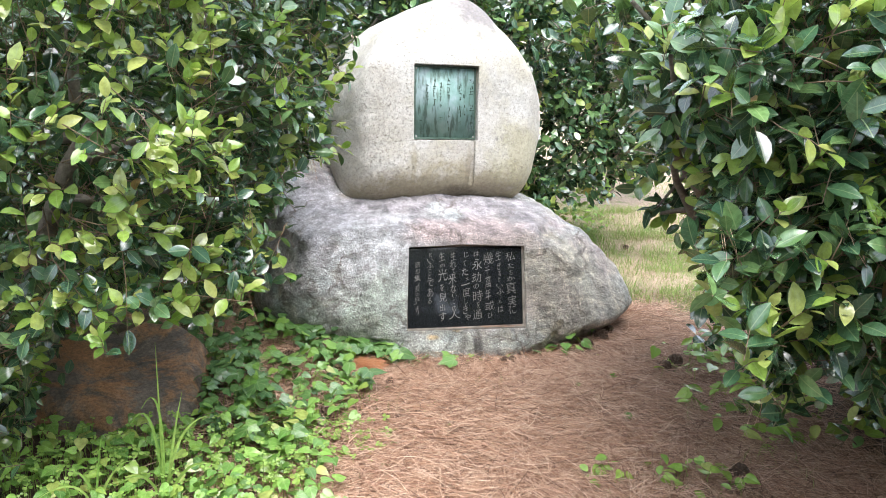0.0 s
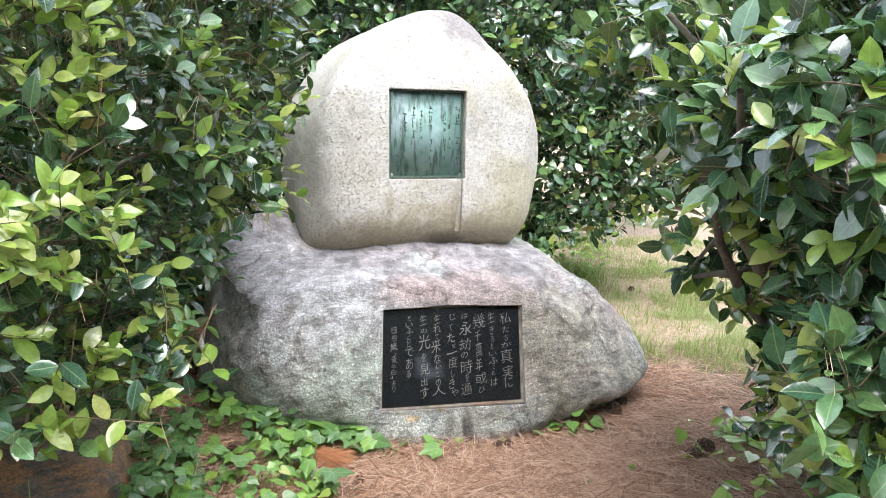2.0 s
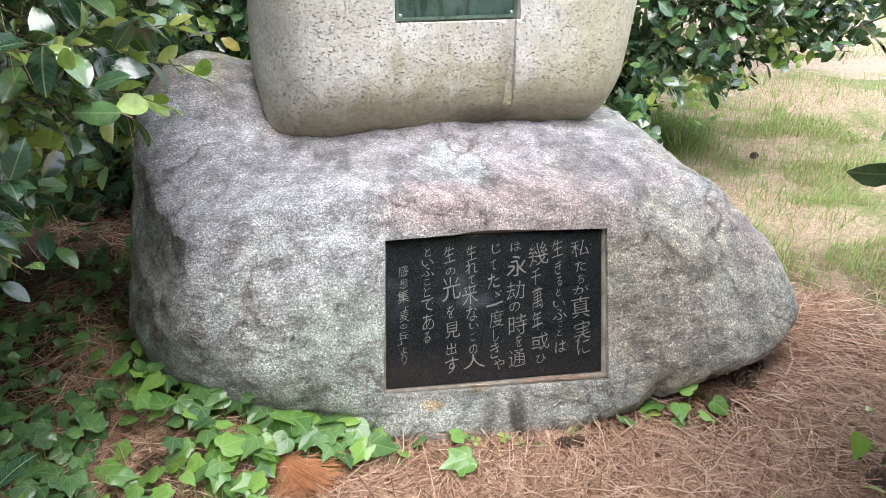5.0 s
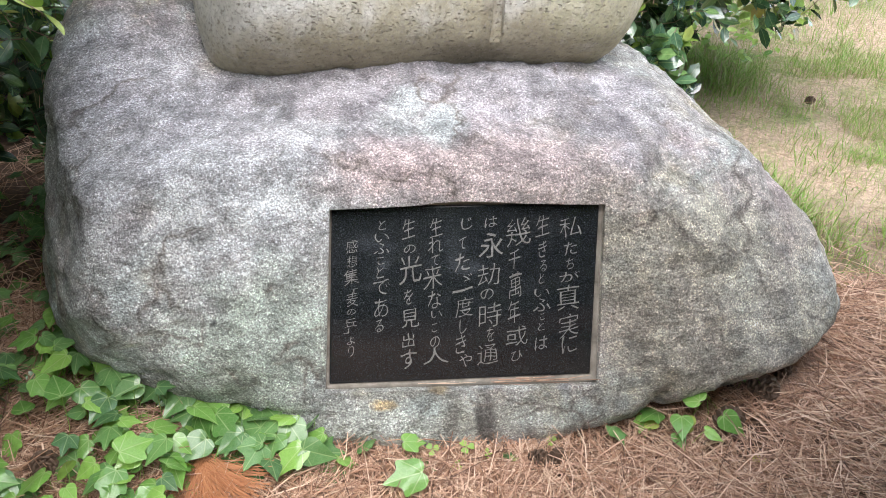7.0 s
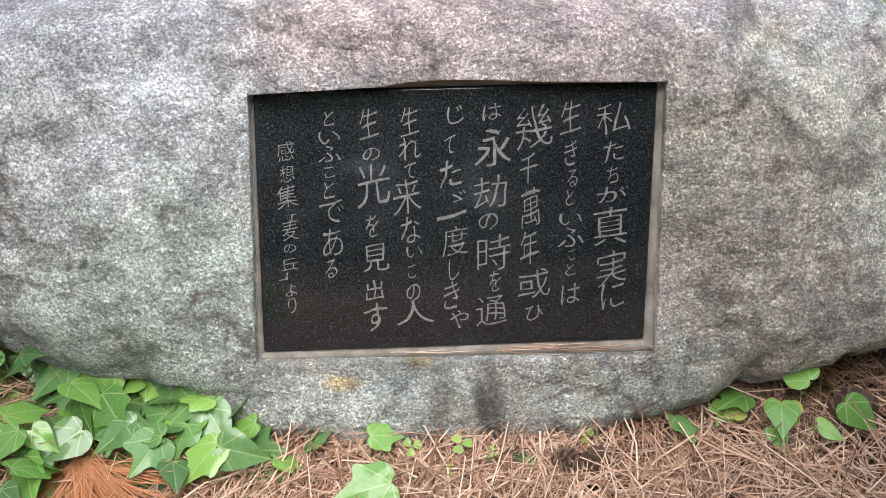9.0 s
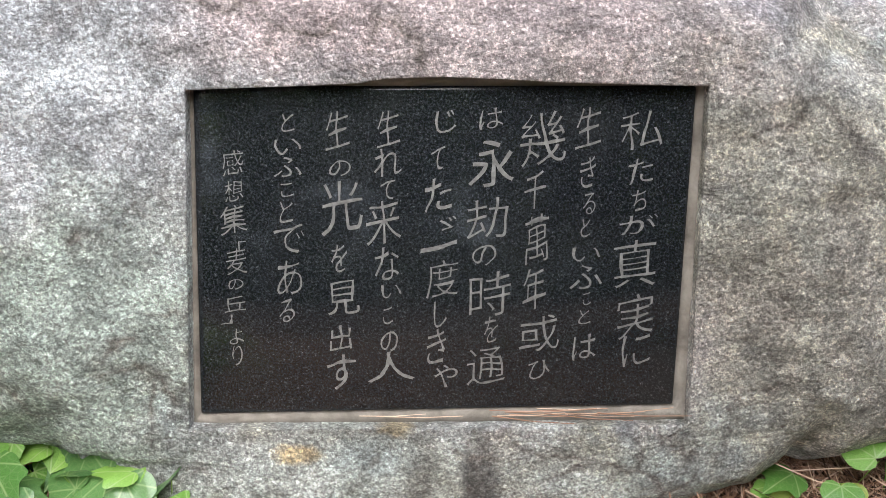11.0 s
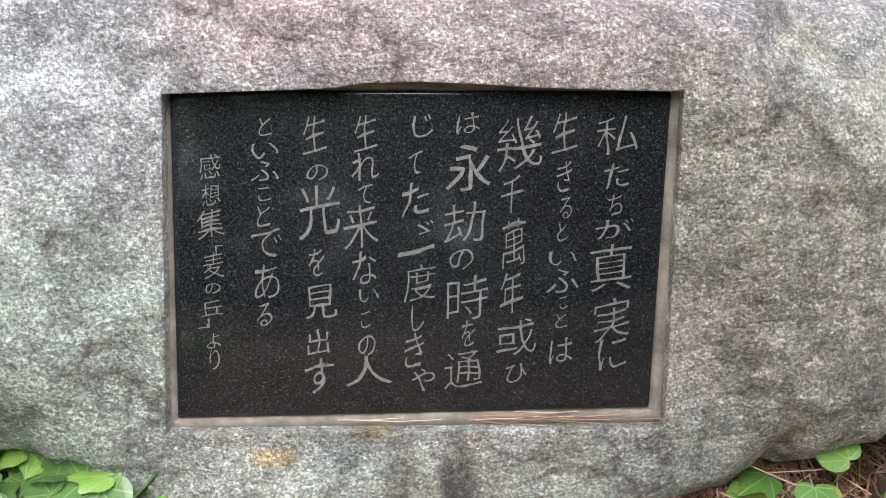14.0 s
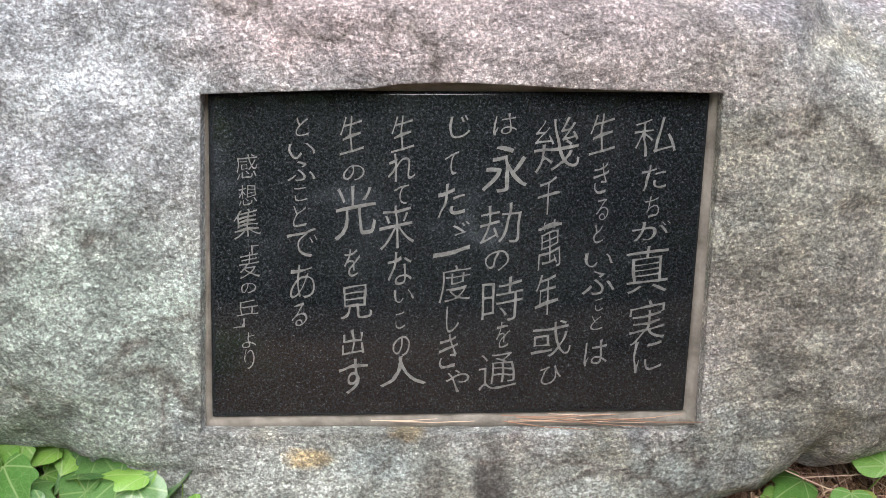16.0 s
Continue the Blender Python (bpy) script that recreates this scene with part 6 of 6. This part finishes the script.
for i, (x, y, c, ln, sp) in enumerate([(0.049, -0.50, 5, 0.09, 0.012), (-0.03, -0.46, 5, 0.07, 0.015), (-0.234, -0.46, 5, 0.07, 0.012), (-0.28, -0.40, 4, 0.06, 0.012), (-0.45, -0.52, 22, 0.07, 0.05), (-0.36, -0.62, 24, 0.06, 0.06),
                                    (-0.62, -0.50, 26, 0.09, 0.05), (-0.72, -0.34, 14, 0.12, 0.04), (-0.58, -0.10, 8, 0.16, 0.02), (-0.50, -0.13, 6, 0.14, 0.02), (-0.345, -0.15, 3, 0.13, 0.008),
                                    (-0.85, -1.2, 26, 0.09, 0.06), (-0.66, -1.12, 14, 0.08, 0.05), (0.9, -1.2, 40, 0.10, 0.09), (1.12, 0.45, 30, 0.10, 0.06), (0.98, 0.66, 40, 0.13, 0.08), (0.85, 0.95, 60, 0.16, 0.1), (1.05, 0.85, 40, 0.12, 0.09), (-0.06, -0.78, 6, 0.05, 0.02), (-0.13, -1.0, 8, 0.05, 0.03), (-0.74, -1.12, 40, 0.07, 0.06), (-0.5, -0.98, 16, 0.06, 0.06), (-0.3, -1.15, 10, 0.05, 0.05), (0.05, -1.05, 6, 0.05, 0.02), (0.3, -0.9, 6, 0.05, 0.03)]):
    tuft(x, y, c, ln, sp, GRASS if i % 4 else DRY_GRASS, 100 + i, "thin tuft of green grass blades growing through pine litter")


def ribbon(points, width):
    """A long blade along a bent line, folded at its rib, tapering to the tip."""
    pts = [Vector(p) for p in points]
    v, f = [], []
    steps = 9
    for i in range(steps + 1):
        t = i / steps
        a, b, c = pts
        q = a * (1 - t) ** 2 + b * 2 * t * (1 - t) + c * t * t
        w = width * (0.45 + 1.1 * t if t < 0.5 else 2.0 * (1 - t)) + 0.0006
        side = (2 * (1 - t) * (b - a) + 2 * t * (c - b)).cross(Vector((0.25, -1, 0.2))).normalized()
        v += [q - side * w, q + Vector((0, 0.3 * w, -0.4 * w)), q + side * w]
    for i in range(steps):
        k = 3 * i
        f += [(k, k + 1, k + 4, k + 3), (k + 1, k + 2, k + 5, k + 4)]
    return v, f


def tall_grass(x, y, blades_, label):
    z = ground_z(x, y) - 0.003
    thing = empty("tall_grass", (x, y, z))
    tagged(thing, label, "grass")
    for bend, tip, width in blades_:
        v, f = ribbon([(0, 0, 0), bend, tip], width)
        child("blade", mesh_of("blade", v, f, CLOVER_LEAF), thing)


tall_grass(-1.23, -1.24, [((-0.02, 0.03, 0.46), (-0.105, 0.04, 0.27), 0.004), ((0.01, 0.03, 0.50), (-0.065, 0.05, 0.33), 0.0034), ((-0.01, 0.04, 0.3), (-0.02, 0.06, 0.54), 0.0028), ((0.02, 0.02, 0.3), (0.13, 0.05, 0.30), 0.0045),
                         ((0.05, 0.0, 0.22), (0.17, -0.02, 0.16), 0.0045), ((-0.03, -0.02, 0.2), (-0.12, -0.05, 0.14), 0.004), ((0.02, 0.05, 0.22), (0.05, 0.1, 0.36), 0.0034), ((0.0, -0.03, 0.15), (0.06, -0.07, 0.2), 0.004)],
           "tall pale grass with arching blades beside the brown stone")
tall_grass(-1.42, -1.28, [((0.0, 0.0, 0.2), (-0.10, 0.02, 0.17), 0.0034), ((0.02, 0.0, 0.16), (0.09, 0.0, 0.2), 0.0034), ((-0.02, 0.0, 0.2), (-0.16, -0.02, 0.10), 0.0034), ((0.0, 0.02, 0.15), (0.02, 0.03, 0.27), 0.003)],
           "pale arching grass blades among the clover")


# ---- needles caught in the shrubs ----
def caught_needles(leaves, name, label, count, seed, pick):
    rng = np.random.default_rng(seed)
    at = leaves[0][pick(leaves[0])]
    at = at[rng.permutation(len(at))[:count]]
    at = np.repeat(at, 3, axis=0) + rng.normal(0, 0.006, (3 * len(at), 3))
    n = len(at)
    along = np.stack([rng.normal(0, 0.35, n), rng.normal(-0.1, 0.3, n), rng.normal(-1.0, 0.35, n)], 1)
    tv, tf = needle_template(2, 0.05)
    v, f = merged(tv, tf, frames(at, along, rng.normal(size=(n, 3)), rng.uniform(0.07, 0.13, n)))
    tagged(new(name, quick_mesh(name, v, f, NEEDLE, None, False)), label, "pine needles", kind="stuff")


caught_needles(left_leaves, "hanging_needles", "dead brown pine needles caught in the dense camellia shrub", 150, 81, lambda q: left_sdf(q) > -0.07)
caught_needles(right_leaves, "hanging_needles", "dead brown pine needles hanging in the open camellia shrub", 70, 82, lambda q: right_sdf(q) > -0.12)


# ---- fallen leaves ----
def fallen(x, y, s, mat, seed, label):
    tv, tf = camellia_template(0.35, -0.1, 0.27)
    ob = new("fallen_leaf", mesh_of("fallen_leaf", tv, tf, mat, True, tv[:, :2]))
    ob.matrix_world = Matrix.Translation((x, y, ground_z(x, y) + 0.016)) @ pose(0, 0, 0, 6, 8, seed * 77 % 360) @ Matrix.Scale(s, 4)
    tagged(ob, label, "leaf", "fallen leaves")


for i, (x, y, s, mt, lb) in enumerate([(0.321, -0.388, 0.03, YELLOW_LEAF, "small yellow fallen leaf on the needles"), (1.058, 0.343, 0.06, YELLOW_LEAF, "pale brown dead leaf lying on the litter"), (-0.55, -1.05, 0.06, OLD_LEAF, "dark fallen leaf on the needles"),
                                    (-0.62, -0.8, 0.05, YELLOW_LEAF, "brown fallen leaf in the litter"), (0.9, -0.2, 0.06, YELLOW_LEAF, "brown fallen leaf in the litter"), (0.62, -0.25, 0.045, YELLOW_LEAF, "curled brown leaf on the needles"), (0.35, -1.2, 0.04, YELLOW_LEAF, "yellow fallen leaf on the needles")]):
    fallen(x, y, s, mt, i + 1, lb)


# ---- trees out of view, added so that the slab mirrors dark crowns ----
def build_tree(x, y, height, crown, seed, low, count=4800):
    rng = np.random.default_rng(seed)
    thing = empty("tree", (x, y, 0))
    tagged(thing, "tall broad-leaved tree out of view, added for the slab to mirror", "tree", "trees round the lawn")
    lines = limb((0, 0, -0.1), (rng.normal(0, 0.3), rng.normal(0, 0.3), height * 0.75), 0.16, 0.06, seed, 0.04)
    child("trunk", tubes("trunk", [lines], BARK, 10), thing)
    for k in range(6):
        a = k * 1.05 + rng.uniform(0, 0.5)
        end = (crown * 0.75 * math.cos(a), crown * 0.75 * math.sin(a), height * rng.uniform(0.6, 0.92))
        child("branch", tubes("branch", [limb((0, 0, height * (0.3 + 0.06 * k)), end, 0.06, 0.015, seed + k, 0.08)], BARK, 6), thing)
    clumps = count // 40
    c = unit(rng.normal(size=(clumps, 3))) * rng.random((clumps, 1)) ** 0.4 * np.array([crown, crown, (height - low) / 2]) + np.array([0, 0, (height + low) / 2])
    pos = np.repeat(c, 40, axis=0) + rng.normal(0, 0.28, (clumps * 40, 3))
    pos = pos[pos[:, 2] > low - 0.15]
    n = len(pos)
    tv, tf = FAR_LEAVES[0]
    v, f = merged(tv, tf, frames(pos, rng.normal(size=(n, 3)), rng.normal(size=(n, 3)) + np.array([0, 0, 1.5]), rng.uniform(0.22, 0.4, n)))
    tagged(child("crown", quick_mesh("crown", v, f, OLD_LEAF, None, True, np.tile(tv[:, :2], (n, 1))), thing), "loose crown of dark green leaves", kind="stuff")


for i, (x, y, h, c, low) in enumerate([(-3.9, -9.8, 8.2, 2.3, 3.0), (-0.9, -10.4, 9.0, 2.3, 3.3), (2.6, -10.2, 8.8, 2.2, 3.7), (6.2, -10.4, 7.6, 2.2, 2.8)]):
    build_tree(x, y, h, c, 200 + i, low)


# unseen hedge, added to keep the slab's reflection dark; its dip shows sky
def unseen_hedge_sdf(p):
    x, y, z = p.T
    d = np.maximum.reduce([y + 10.0, -(y + 11.6), z - 3.4 + 1.5 * smooth_step(0.4, 0.7, x) * smooth_step(2.6, 2.3, x), np.abs(x) - 9.0, -z])
    return d + (0.35 - 0.3 * smooth_step(0.4, 0.7, x) * smooth_step(2.6, 2.3, x)) * wobble(p, 0.8, 91, 2)


def build_unseen_hedge():
    thing = empty("far_hedge", (0, -10.8, 0))
    tagged(thing, "long dark hedge out of view, added to darken the slab's reflection", "hedge")
    pos, along, ups, size, tone, lines = grow(unseen_hedge_sdf, ((-9, -11.8, 0), (9, -9.6, 4.2)), 2600, 0.8, (0.22, 0.36), (6, 8), 92, 0.05)
    tv, tf = FAR_LEAVES[0]
    v, f = merged(tv, tf, frames(pos - np.array([0, -10.8, 0]), along, ups, size))
    tagged(child("foliage", quick_mesh("foliage", v, f, OLD_LEAF, None, True, np.tile(tv[:, :2], (len(pos), 1))), thing), "dark green leaves", kind="stuff")


build_unseen_hedge()


def woods_sdf(p):
    x, y, z = p.T
    d = np.maximum.reduce([3.0 - y, y - 4.2, x - 1.0 - 2.0 * smooth_step(0.7, 1.1, z), -(x + 4.0), z - 4.0])
    return d + 0.25 * wobble(p, 1.2, 95, 2)


def build_woods():
    thing = empty("shrub_row", (-1.2, 3.6, 0))
    tagged(thing, "row of taller dark shrubs standing behind the hedge", "shrub")
    pos, along, ups, size, tone, lines = grow(woods_sdf, ((-4, 2.8, 0), (3.2, 4.2, 3.6)), 3100, 0.5, (0.09, 0.15), (6, 8), 96, 0.2)
    tv, tf = FAR_LEAVES[2]
    v, f = merged(tv, tf, frames(pos - np.array([-1.2, 3.6, 0]), along, ups, size))
    index = np.repeat(np.minimum(tone, 1), len(tf))
    tagged(child("foliage", quick_mesh("foliage", v, f, [OLD_LEAF, YOUNG_LEAF], index, True, np.tile(tv[:, :2], (len(pos), 1))), thing), "dark green leaves", kind="stuff")
    for k, (x, y) in enumerate(((-2.6, 3.6), (-1.2, 3.7), (0.1, 3.6), (2.3, 3.8))):
        child("trunk", tubes("trunk", [limb((x + 1.2, y - 3.6, -0.1), (x + 1.3, y - 3.6, 2.6), 0.06, 0.03, 300 + k, 0.05)], BARK, 8), thing)


build_woods()
